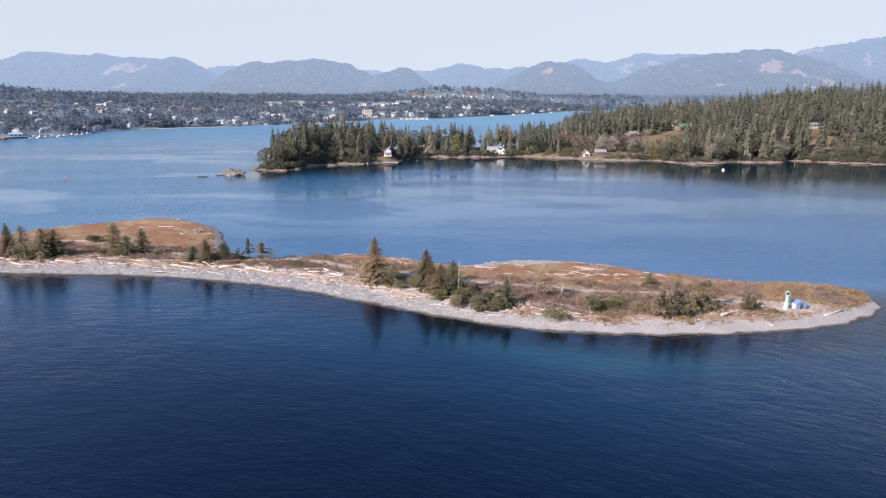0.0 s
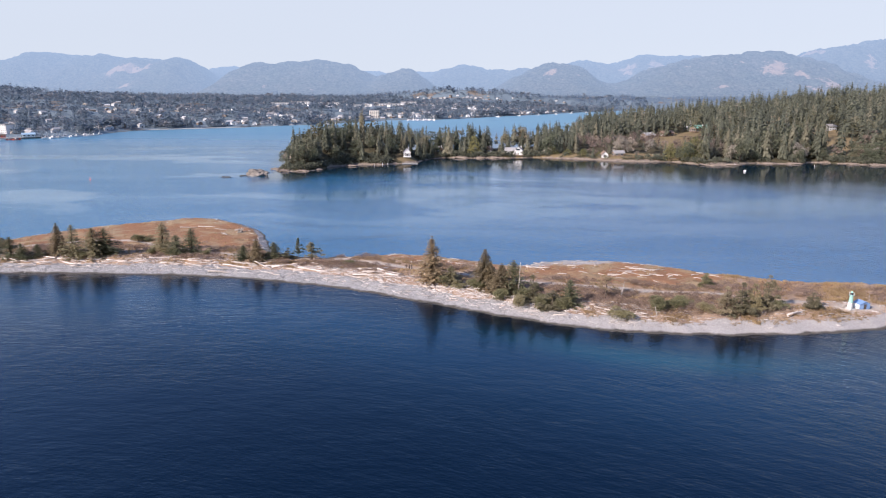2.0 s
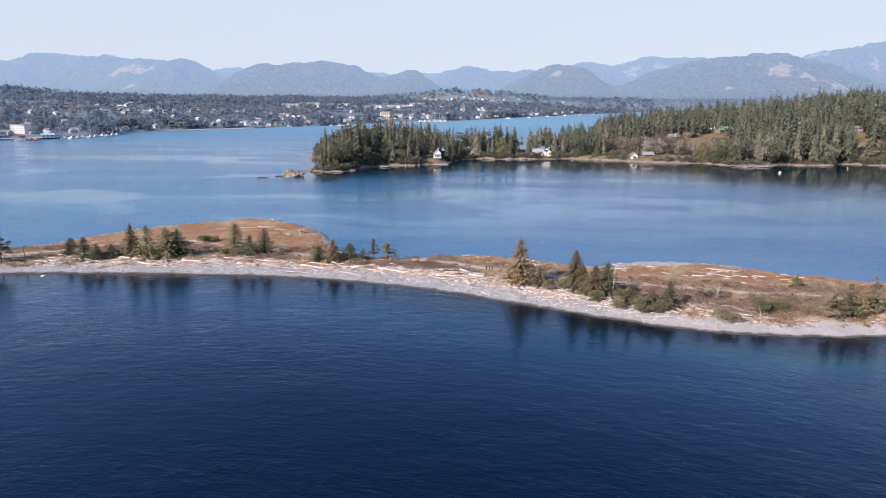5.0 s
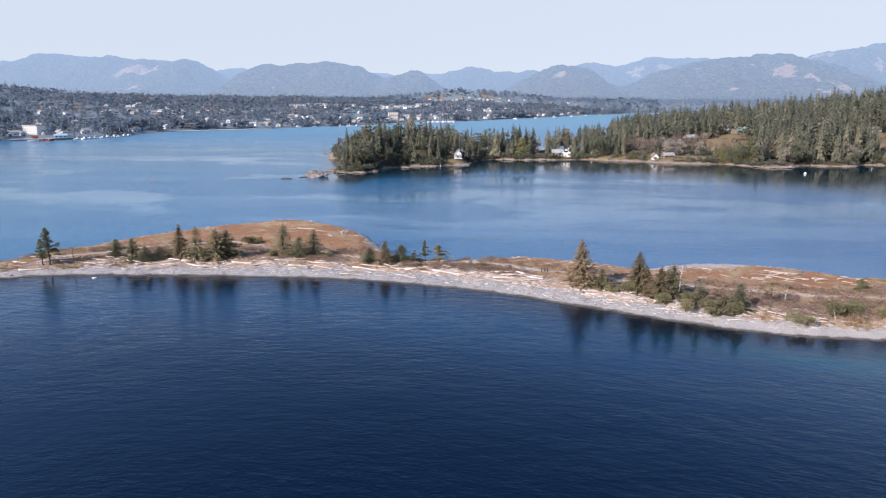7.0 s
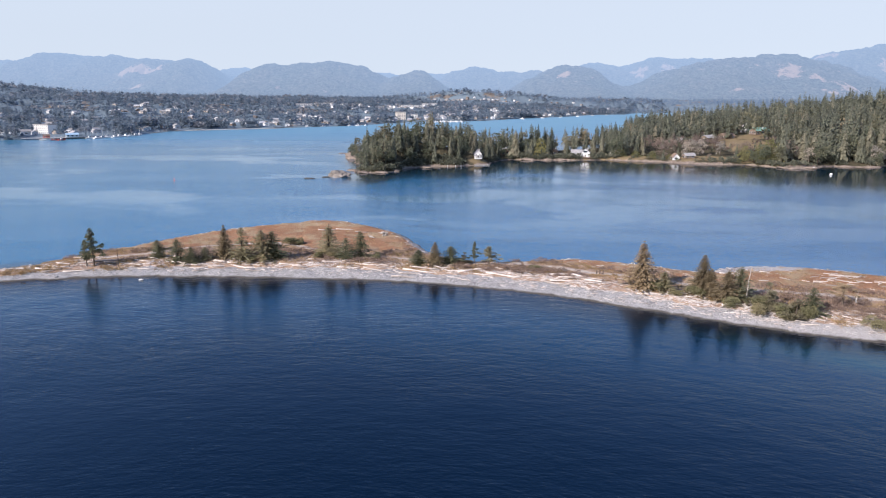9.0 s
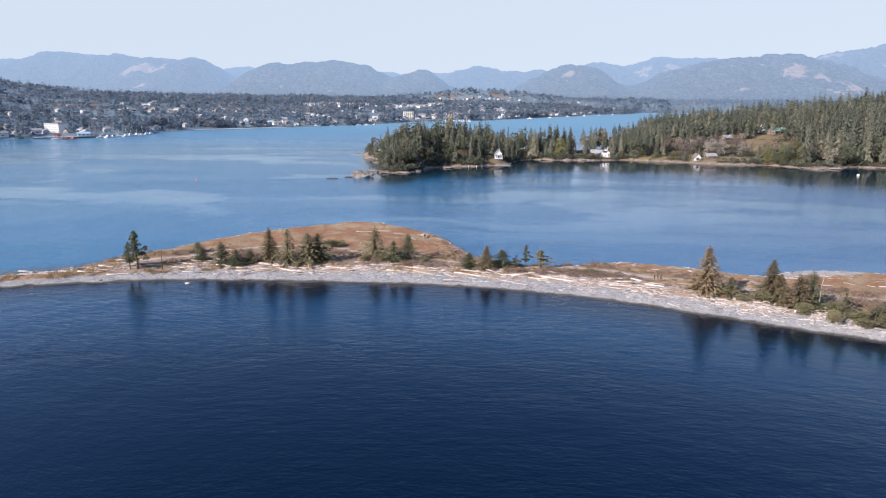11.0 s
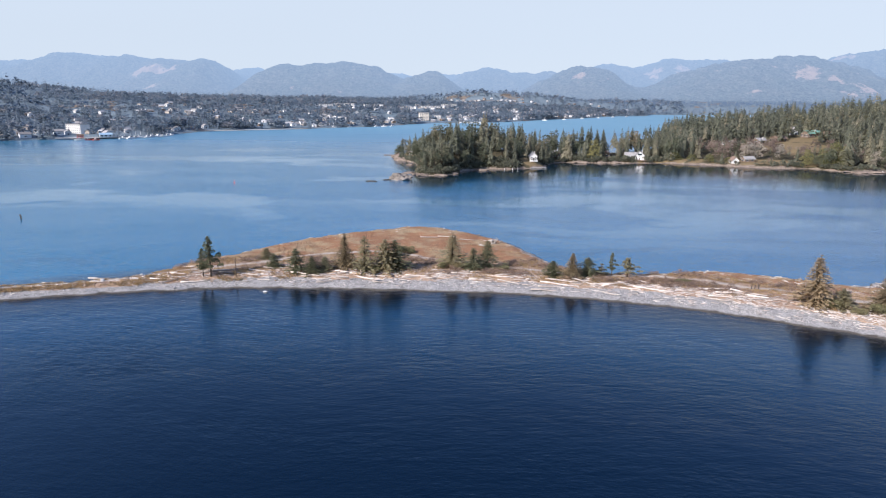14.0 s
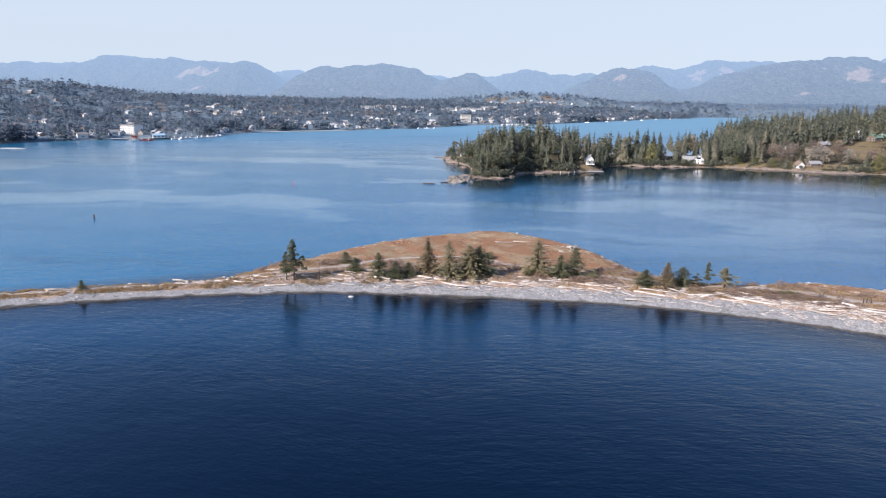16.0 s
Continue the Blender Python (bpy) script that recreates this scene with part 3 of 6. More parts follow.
def tube(points, radii, sides=8):
    """A tapered round rod along points."""
    bm = bmesh.new()
    rings = []
    pts = [Vector(p) for p in points]
    for i, p in enumerate(pts):
        d = (pts[min(i + 1, len(pts) - 1)] - pts[max(i - 1, 0)]).normalized()
        q = d.to_track_quat("Z", "Y")
        rings.append([bm.verts.new(p + q @ Vector((math.cos(a) * radii[i], math.sin(a) * radii[i], 0))) for a in (2 * math.pi * k / sides for k in range(sides))])
    for r0, r1 in zip(rings, rings[1:]):
        for k in range(sides):
            bm.faces.new((r0[k], r0[(k + 1) % sides], r1[(k + 1) % sides], r1[k]))
    bm.faces.new(rings[0][::-1])
    bm.faces.new(rings[-1])
    for f in bm.faces:
        f.smooth = len(f.verts) == 4
    return bm


def join_into(bm, other):
    me = bpy.data.meshes.new("joined")
    other.to_mesh(me)
    other.free()
    bm.from_mesh(me)
    bpy.data.meshes.remove(me)
    return bm

# ---- water ----
wx = np.unique(np.concatenate([[-9000, -4000, -2000, -1200, -800, -600], np.arange(-440, 140, 4.0), np.arange(150, 460, 15.0), [700, 1200, 2000, 4000, 9000]]))
wy = np.unique(np.concatenate([[-6000, -2000, -600, -200, -60, 0], np.arange(40, 270, 3.0), [290, 320, 350], np.arange(370, 640, 10.0), [680, 720, 900, 1200, 1600, 2200, 3000, 4000, 6000]]))


MID_Y = 5.0


def abeam(x):
    """Where on the flight line the camera is when it passes a place at x."""
    return np.interp(x, [-220, -172, -138, -80, -20, 80], [-115, -105, -95, -65, -1, 3])


def outward(y):
    """How far out a place of the first plan lies, at distance y ahead."""
    return 50.25 / (47.0 + 0.0065 * (np.asarray(y, float) - MID_Y))


def first_plan(x, y):
    d = y - MID_Y
    q = np.where((d > 40) & (d < 480), 47.0 / (50.25 / np.maximum(d, 1.0) - 0.0065), d)
    k = q / np.where(np.abs(d) < 1, 1, d)
    return abeam(x) + (x - abeam(x)) * k, MID_Y + q


def shallow(x, y, z):
    """Where the bottom still shows through, from just off the beach outwards."""
    x, y = first_plan(x, y)
    df = spit_front(x) - y
    inside = (x > -420) & (x < 104)
    return np.where(inside & (df > -3), 0.60 * np.exp(-((df - 20) / np.where(df > 20, 24.0, 9.0)) ** 2) * np.interp(x, [-60, 0, 40], [1.0, 0.52, 0.75]), 0)


def sandbar(x, y, z):
    x, y = first_plan(x, y)
    df = spit_front(x) - y
    return np.where(df > -3, 0.42 * np.exp(-((df - 14 - 0.06 * (x - 20)) / 5.0) ** 2 - ((x - 26) / 30) ** 2), 0)


def lee(x, y, z):
    """Smoother water close under the beach."""
    x, y = first_plan(x, y)
    df = spit_front(x) - y
    return np.where((x > -420) & (x < 110) & (df > -6), np.exp(-(np.maximum(df, 0) / 26.0) ** 2) * np.interp(x, [12, 40], [1.0, -1.2]), 0)


# smooth strip off the woods, reaching as far as their painted-in dark reflection
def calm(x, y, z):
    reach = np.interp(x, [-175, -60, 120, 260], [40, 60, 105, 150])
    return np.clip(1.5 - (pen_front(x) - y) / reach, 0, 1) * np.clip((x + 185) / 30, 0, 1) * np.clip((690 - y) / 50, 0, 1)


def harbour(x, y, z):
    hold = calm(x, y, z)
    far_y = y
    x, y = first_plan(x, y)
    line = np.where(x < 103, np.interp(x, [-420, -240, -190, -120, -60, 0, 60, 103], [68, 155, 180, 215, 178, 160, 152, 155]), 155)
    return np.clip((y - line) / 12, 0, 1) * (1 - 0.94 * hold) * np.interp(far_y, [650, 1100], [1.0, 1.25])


def slicks(x, y, z):
    return np.clip((y - 225 - 0.12 * np.abs(x + 60)) / 60, 0, 1) * np.clip((760 - y) / 200, 0, 1) * (1 - calm(x, y, z))


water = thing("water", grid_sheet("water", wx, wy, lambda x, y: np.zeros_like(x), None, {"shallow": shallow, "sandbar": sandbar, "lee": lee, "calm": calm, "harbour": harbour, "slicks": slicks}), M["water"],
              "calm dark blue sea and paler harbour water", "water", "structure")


# ---- the spit ----
def near_path(x, y, pts, width):
    d = np.full_like(x, 1e9)
    for (ax, ay), (bx, by) in zip(pts, pts[1:]):
        ux, uy = bx - ax, by - ay
        t = np.clip(((x - ax) * ux + (y - ay) * uy) / (ux * ux + uy * uy), 0, 1)
        d = np.minimum(d, np.hypot(x - ax - t * ux, y - ay - t * uy))
    return np.clip(1.15 - d / width * 0.65, 0, 1)


TRAIL_EAST = [(-60, 184), (-49, 184), (-41, 180), (-33, 177), (-24, 173), (-8, 166), (9, 159), (25, 156), (39, 154), (51, 152), (60, 146), (70, 145)]
TRAIL_WEST = [(-330, 107), (-240, 151), (-205, 166), (-190, 174), (-178, 181), (-165, 188), (-153, 200), (-143, 206), (-130, 208), (-121, 204), (-113, 199), (-95, 190), (-75, 185), (-60, 184)]


def a_path(x, y, z):
    yard = np.clip(1.1 - np.hypot((x - 78) / 7, (y - 143) / 3.5) * 0.6, 0, 1)
    return np.maximum.reduce([near_path(x, y, TRAIL_EAST, 1.7), near_path(x, y, TRAIL_WEST, 1.25), yard])


def a_beach(x, y, z):
    df, db = spit_depths(x, y)
    edge = np.interp(x, [-200, -165, -60, -40, 15, 35], [1.8, 3.8, 4.4, 4.2, 3.8, 3.2]) + 0.8 * wave_noise(x, y, 18, 101, 2)
    f = np.clip(1.0 - (df - edge) / 3.4, 0, 1)
    wide = 3.4 + 6.5 * np.exp(-((x - 22) / 20) ** 2)
    return np.maximum(f, np.clip(1.0 - (db - wide * 0.5) / wide, 0, 1) * 0.9)


def a_wet(x, y, z):
    return np.clip((0.52 - z) / 0.55, 0, 1)


def a_rust(x, y, z):
    df, db = spit_depths(x, y)
    marsh = np.clip((df - 22) / 10, 0, 1) * np.clip(1.3 - np.clip(x - 45, 0, 99) / 20, 0, 1)
    bulge = np.clip((y - 208) / 16, 0, 1) * np.clip((x + 172) / 30, 0, 1)
    return np.clip(np.maximum(marsh * 0.75, bulge), 0, 1)


spit = thing("ground_spit", grid_sheet("ground_spit", np.arange(-420, 106, 1.0), np.arange(56, 258, 1.0), spit_height, lambda x, y, z: z > -1.1,
             {"path": a_path, "beach": a_beach, "wet": a_wet, "rust": a_rust}), M["spit"], "low gravel spit with dry grass, rust-brown marsh and a sandy trail", "ground", "structure")

# ---- the peninsula ----
CLEAR = [(115, 541, 28, 10), (145, 534, 22, 9), (210, 655, 24, 14), (240, 668, 18, 10), (168, 643, 22, 12), (222, 700, 9, 9), (-163, 568, 9, 12), (330, 632, 16, 20), (308, 592, 14, 34), (290, 552, 12, 26), (32, 556, 20, 8), (5, 558, 18, 8), (-61, 510, 8, 8), (180, 610, 26, 34), (70, 556, 20, 8), (184, 505, 16, 7)]


def clearing(x, y):
    v = np.zeros_like(np.asarray(x, float))
    for cx, cy, rx, ry in CLEAR:
        v = np.maximum(v, np.clip(1.6 - np.hypot((x - cx) / rx, (y - cy) / ry), 0, 1))
    return v


def p_rock(x, y, z):
    df, db = pen_depths(x, y)
    d = np.minimum(df, db)
    meadow = np.exp(-((x - 105) / 42) ** 4)
    head = 0.55 * np.clip((-135 - x) / 20, 0, 1)
    bare = np.maximum.reduce([meadow, head, 1.6 * np.exp(-((x - 184) / 16) ** 4), np.exp(-((x - 2) / 22) ** 4), 0.05 + 0.4 * wave_noise(x, y, 60, 19, 2)])
    return np.clip(1.05 - d / (0.9 + 4.0 * np.clip(bare, 0, 1.8)), 0, 1)


pen = thing("ground_peninsula", grid_sheet("ground_peninsula", np.arange(-190, 1100, 4.0), np.arange(430, 1250, 4.0), pen_height, lambda x, y, z: z > -2.4,
            {"rock": p_rock, "grass": lambda x, y, z: clearing(x, y)}), M["land"], "wooded rocky peninsula with pale shore and dry meadows", "ground", "structure")

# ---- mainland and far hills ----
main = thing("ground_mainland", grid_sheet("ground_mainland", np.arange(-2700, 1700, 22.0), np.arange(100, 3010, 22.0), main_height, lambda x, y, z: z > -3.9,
             {"rock": lambda x, y, z: np.clip(0.75 - main_depth(x, y) / 8.0, 0, 1), "grass": lambda x, y, z: np.maximum(np.clip(wave_noise(x, y, 160, 61, 3), 0, 1) * 0.8, np.clip(1.4 - np.hypot((x + 95) / 215, (y - 2545) / 42), 0, 1))}), M["hazed_town_land"],
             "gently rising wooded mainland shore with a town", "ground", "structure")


def h_rock(x, y, z):
    v = np.zeros_like(x)
    for cx, cy, rx, ry in BARE_ROCK:
        v = np.maximum(v, np.clip(1.15 - np.hypot((x - cx) / (rx * 1.1), (y - cy) / (ry * 2.2)), 0, 1))
    return v


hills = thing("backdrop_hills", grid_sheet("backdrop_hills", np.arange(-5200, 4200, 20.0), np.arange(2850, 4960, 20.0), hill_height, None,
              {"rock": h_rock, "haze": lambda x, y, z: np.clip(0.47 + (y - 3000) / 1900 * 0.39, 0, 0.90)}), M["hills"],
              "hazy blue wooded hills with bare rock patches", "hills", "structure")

# ---- trees: shapes as arrays of leaf sprays (quads) ----
def kites(base, along, side, length, width):
    """Leaf sprays: a kite each, from base along a direction."""
    tip = base + along * length[:, None]
    mid = base + along * (length * 0.45)[:, None]
    v = np.stack([base, mid + side * (width / 2)[:, None], tip, mid - side * (width / 2)[:, None]], 1)
    return v.reshape(-1, 3)


def unit(v):
    return v / np.maximum(np.linalg.norm(v, axis=1, keepdims=True), 1e-9)


def conifer_crown(seed, h=1.0, r=0.26, whorls=24, per=7, sprays=5, start=0.06, ragged=0.25, droop=0.35, gap=0.0, power=0.85, fat=1.0, tilt=0.5, fine=1.0):
    rng = np.random.RandomState(seed)
    bases, alongs, sides, lens, wids = [], [], [], [], []
    for i in range(whorls):
        u = (i + rng.uniform(-0.3, 0.3)) / whorls
        z = h * (start + (1 - start) * np.clip(u, 0, 1))
        reach = r * max(1 - max(u, 0), 0.0) ** power * (0.72 + 0.28 * min(1.0, u * 6 + 0.4))
        if gap and rng.rand() < gap:
            continue
        turn = rng.uniform(0, 6.28)
        for k in range(per):
            a = turn + 6.283 * k / per + rng.uniform(-0.35, 0.35)
            ln = reach * (1 + rng.uniform(-ragged, ragged)) + 0.018 * h
            out = np.array([math.cos(a), math.sin(a), 0.0])
            dz = -droop * (1 - u * 0.9) + rng.uniform(-0.12, 0.12)
            for s in range(sprays):
                f = (s + 0.35 + rng.uniform(-0.2, 0.2)) / sprays
                p = out * ln * f + np.array([0, 0, z + dz * ln * f * (1.2 - 0.5 * f)])
                sw = rng.uniform(-0.8, 0.8) if s < sprays - 1 else rng.uniform(-0.3, 0.3)
                ca, sa = math.cos(sw), math.sin(sw)
                d = np.array([out[0] * ca - out[1] * sa, out[0] * sa + out[1] * ca, dz * 0.5 + rng.uniform(-0.3, 0.25)])
                sd = np.array([-d[1], d[0], rng.uniform(-tilt, tilt)])
                bases.append(p)
                alongs.append(d)
                sides.append(sd)
                lens.append((ln * 0.42 + 0.03 * h) * rng.uniform(0.7, 1.25) * fine)
                wids.append((ln * 0.30 + 0.022 * h) * rng.uniform(0.7, 1.3) * fat * fine)
    return kites(np.array(bases), unit(np.array(alongs)), unit(np.array(sides)), np.array(lens), np.array(wids))


def tier_crown(seed, r=0.18, tiers=12, per=8, start=0.10, droop=0.75, ragged=0.35, power=0.8, wild=0.0):
    """A cheaper conifer: tiers of drooping fans round the stem, each fan an outward-facing kite; wild: how uneven the tiers are."""
    rng = np.random.RandomState(seed)
    bases, alongs, sides, lens, wids = [], [], [], [], []
    lean = rng.uniform(0, 6.28)
    for i in range(tiers):
        u = (i + rng.uniform(-0.4, 0.4)) / tiers
        reach = (r * max(1 - max(u, 0), 0) ** power + 0.012) * (1 + wild * rng.uniform(-0.5, 0.5))
        turn = rng.uniform(0, 6.28)
        for k in range(per):
            if wild and rng.rand() < 0.12:
                continue
            a = turn + 6.283 * (k + rng.uniform(-0.3, 0.3)) / per
            out = np.array([math.cos(a), math.sin(a), -droop * rng.uniform(0.6, 1.4)])
            far = reach * (1 + wild * 0.35 * math.cos(a - lean)) * (1 + rng.uniform(-ragged, ragged))
            root = rng.uniform(0.2, 0.65)
            bases.append([out[0] * far * root, out[1] * far * root, start + (1 - start) * u + 0.09 * reach / r + rng.uniform(-0.02, 0.02)])
            alongs.append(out)
            sides.append([-out[1], out[0], rng.uniform(-0.5, 0.5)])
            lens.append(far * (1 - root) * math.sqrt(1 + droop * droop) * 0.8)
            wids.append(6.283 * reach / per * rng.uniform(0.7, 1.15))
    bases.append([0, 0, 0.93]), alongs.append([0.02, 0, 1]), sides.append([1, 0, 0]), lens.append(0.09), wids.append(0.02)
    return kites(np.array(bases), unit(np.array(alongs)), unit(np.array(sides, float)), np.array(lens), np.array(wids))


def clump_crown(seed, blobs, n, size):
    """Leaf clumps: sprays scattered on and in uneven ellipsoids (x, y, z, rx, rz)."""
    rng = np.random.RandomState(seed)
    vs = []
    tot = sum(b[3] ** 2 for b in blobs)
    for bx, by, bz, br, bh in blobs:
        m = max(6, int(n * br * br / tot))
        d = unit(rng.normal(size=(m, 3)))
        d[:, 2] = np.where(d[:, 2] < -0.5, -d[:, 2], d[:, 2])
        rad = rng.uniform(0.45, 1.0, m) ** 0.5 * rng.uniform(0.85, 1.12, m)
        p = np.array([bx, by, bz]) + d * rad[:, None] * np.array([br, br, bh])
        al = unit(d + rng.normal(size=(m, 3)) * 0.7)
        sd = unit(np.cross(al, rng.normal(size=(m, 3))))
        ln = size * rng.uniform(0.6, 1.4, m)
        vs.append(kites(p, al, sd, ln, ln * rng.uniform(0.5, 0.9, m)))
    return np.concatenate(vs)


def leaf_mesh(name, verts, material):
    f = np.arange(len(verts)).reshape(-1, 4)
    me = mesh_from(name, verts, f)
    me.materials.append(material)
    return me


def limbs_mesh(name, h, r, seed, count, reach, z0, z1, material, lean=0.0, up=0.2):
    """A tapered, slightly crooked trunk with limbs."""
    rng = random.Random(seed)
    pts, rad = [], []
    for i in range(7):
        u = i / 6
        pts.append((lean * u * h + rng.uniform(-1, 1) * 0.012 * h * (u > 0), rng.uniform(-1, 1) * 0.012 * h * (u > 0), u * h))
        rad.append(r * (1 - u) ** 0.9 + 0.02 * r + 0.004 * h)
    bm = tube(pts, rad, 7)
    for k in range(count):
        u = z0 + (z1 - z0) * (k + rng.random()) / count
        a = rng.uniform(0, 6.28)
        ln = reach * h * (1 - u * 0.7) * rng.uniform(0.5, 1.1)
        p0 = Vector((lean * u * h, 0, u * h))
        p1 = p0 + Vector((math.cos(a) * ln * 0.5, math.sin(a) * ln * 0.5, ln * up * rng.uniform(0, 1.2)))
        p2 = p1 + Vector((math.cos(a + 0.4) * ln * 0.5, math.sin(a + 0.4) * ln * 0.5, ln * up * rng.uniform(-0.4, 1.2)))
        join_into(bm, tube([p0, p1, p2], [r * 0.32 * (1 - u * 0.6), r * 0.2 * (1 - u * 0.6), r * 0.06], 5))
    me = bpy.data.meshes.new(name)
    bm.to_mesh(me)
    bm.free()
    me.materials.append(material)
    return me


def tree(name, crown, trunk, label, category, group, loc, rz, scale, crown_label=""):
    t = empty_thing(name, label, category, group, loc, rz, scale)
    if trunk:
        part("trunk", trunk, None, t)
    if crown:
        part("crown", crown, None, t, crown_label)
    return t


def on_spit(x, y, sink=0.05):
    return (x, y, float(spit_height(np.array([x]), np.array([y]))[0]) - sink)


# ---- trees of the spit: x, y, height, half-width ----
SPRUCES = [(-20, 159, 11.8, 3.4), (-6.5, 155.2, 9.6, 3.1), (-5.1, 153.6, 6.6, 2.4), (-2.6, 150, 7.6, 3.0), (-75, 179.5, 7.1, 2.4), (-138, 183, 9.8, 2.7)]
FIRS = [(-15, 157, 5.0, 2.0), (0.3, 150.3, 8.6, 2.5), (12.8, 142, 6.0, 1.9), (-151, 180, 6.4, 2.1), (-146, 178, 5.0, 1.8), (-143, 180.5, 4.2, 1.6), (-132, 181, 10.0, 2.3), (-126.5, 182, 8.9, 3.2), (-124.0, 184, 8.4, 3.0),
        (-108, 189, 9.9, 2.8), (-102, 185, 6.4, 2.1), (-98, 187, 8.2, 2.4), (-80, 182, 4.3, 1.9), (-70.4, 182, 5.4, 2.4), (-221.5, 158.5, 2.6, 0.9), (-164, 194, 3.2, 1.7), (-158.5, 184, 4.2, 1.7)]
PINES = [(-172.5, 174, 10.8, 2.5), (-174.4, 173.6, 7.6, 1.9), (-63.3, 184, 6.3, 1.5), (-59.0, 183.5, 5.3, 2.7)]
OPEN_PINES = [(22, 147, 5.4, 3.0)]
ROUND_TREES = [(4.5, 144.5, 6.2, 2.7), (8.5, 140, 4.6, 2.6), (46, 136.5, 6.6, 2.3), (52.2, 137.5, 6.4, 2.4), (49, 136, 7.4, 2.5), (56, 139, 7.8, 2.2),
               (66.5, 140.5, 4.0, 2.3), (50, 160, 3.6, 2.2), (-66.4, 183, 3.5, 2.1)]
BUSHES = [(23, 134.6, 2.6, 2.6), (32, 138, 3.4, 2.6), (35.5, 139, 2.6, 2.2), (-125, 206, 2.8, 2.6), (-122, 207, 2.2, 1.8),
          (1, 142, 3.0, 2.2), (-3, 146.5, 3.0, 2.0), (42, 137.5, 2.6, 2.0), (-13, 153.5, 1.8, 1.6), (-106, 186, 2.0, 1.7),
          (-129, 180.5, 2.0, 1.7), (-46, 176, 1.6, 2.0), (-93, 186, 2.0, 1.7), (9, 142, 2.2, 1.8), (-8.5, 153, 3.0, 2.4), (3, 145.6, 3.4, 2.6), (6.5, 142, 3.2, 2.6), (11, 139.5, 3.0, 2.4), (-17.5, 157, 2.4, 2.2), (38, 141, 2.4, 2.4), (59, 140, 2.2, 2.0), (-111, 187, 1.8, 1.8), (-104, 187, 1.8, 1.8)]

spruce_crowns = [leaf_mesh("spruce_crown", conifer_crown(10 + i, 1, 0.285, 50, 9, 13, 0.04, 0.34, 0.42, 0.05, 1.02, 0.85, 1.0, 0.38), M["needles"]) for i in range(3)]
fir_crowns = [leaf_mesh("fir_crown", conifer_crown(20 + i, 1, 0.26, 34, 8, 11, 0.05, 0.55, 0.25, 0.14, 0.80, 0.85, 0.9, 0.44), M["needles_dark"]) for i in range(4)]
pine_crowns = []
for i in range(3):
    rng_p = np.random.RandomState(40 + i)
    blobs = []
    for k in range(46):
        u = 0.26 + 0.74 * k / 45
        a, q = rng_p.uniform(0, 6.28), rng_p.uniform(0.1, 1.15) * 0.27 * min(1.0, (1.03 - u) / 0.60)
        blobs.append((math.cos(a) * q, math.sin(a) * q, u * 0.98, 0.060 * (1.3 - 0.75 * u) * rng_p.uniform(0.6, 1.4), 0.020))
    pine_crowns.append(leaf_mesh("pine_crown", clump_crown(50 + i, blobs, 2600, 0.034), M["needles_dark"]))
rng_p = np.random.RandomState(141)
blobs = []
for k in range(22):
    u = 0.50 + 0.48 * k / 21
    a, q = rng_p.uniform(0, 6.28), rng_p.uniform(0.3, 1.0) * 0.46 * min(1.0, (1.25 - u) / 0.5)
    blobs.append((math.cos(a) * q, math.sin(a) * q, u, rng_p.uniform(0.07, 0.13), rng_p.uniform(0.018, 0.035)))
open_crowns = [leaf_mesh("pine_crown", clump_crown(151, blobs, 1900, 0.040), M["needles"])]
olive_needles = foliage("olive_needles", (0.125, 0.116, 0.074), (0.285, 0.255, 0.160), (0.33, 0.265, 0.17), False)
round_crowns = []
for i in range(4):
    rng_p = np.random.RandomState(60 + i)
    blobs = []
    for top, ox, oy in ((1.0, 0.0, 0.0), (rng_p.uniform(0.66, 0.86), 0.17, rng_p.uniform(-0.1, 0.1)), (rng_p.uniform(0.52, 0.78), -0.15, rng_p.uniform(-0.14, 0.14))):
        for k in range(17):
            a, u = rng_p.uniform(0, 6.28), rng_p.uniform(0.05, 1.0)
            q = 0.26 * (1.06 - u) ** 0.75 * rng_p.uniform(0.35, 1.15)
            blobs.append((ox + math.cos(a) * q, oy + math.sin(a) * q, u * top, rng_p.uniform(0.045, 0.105) * (1.25 - u * 0.75), rng_p.uniform(0.03, 0.065)))
    round_crowns.append(leaf_mesh("round_crown", clump_crown(70 + i, blobs, 5200, 0.036), M["shrub_leaf"] if i == 3 else olive_needles))
bush_crowns = []
for i in range(4):
    rng_p = np.random.RandomState(80 + i)
    blobs = []
    for k in range(9):
        a, q = rng_p.uniform(0, 6.28), rng_p.uniform(0.0, 0.55)
        blobs.append((math.cos(a) * q, math.sin(a) * q, rng_p.uniform(0.2, 0.62), rng_p.uniform(0.26, 0.42), rng_p.uniform(0.22, 0.38)))
    bush_crowns.append(leaf_mesh("bush_crown", clump_crown(90 + i, blobs, 3000, 0.068), M["shrub_leaf"]))
trunks = [limbs_mesh("trunk", 1.0, 0.020, 5 + i, 14, 0.16, 0.12, 0.92, M["bark"]) for i in range(3)]
bush_stems = limbs_mesh("stems", 0.8, 0.05, 9, 10, 0.6, 0.0, 0.7, M["bark"], 0, 0.8)

rng = random.Random(7)


def plant(name, rows, crowns, stem, label, category, group, natural, widen=1.08):
    """Trees of one kind; natural is the half-width that the crown shape has for a height of one."""
    for i, (x, y, h, r) in enumerate(rows):
        t = tree(name, crowns[i % len(crowns)], stem, label, category, group, on_spit(x, y), rng.uniform(0, 360), h)
        w = widen * r / (h * natural)
        t.scale = (h * w, h * w, h)


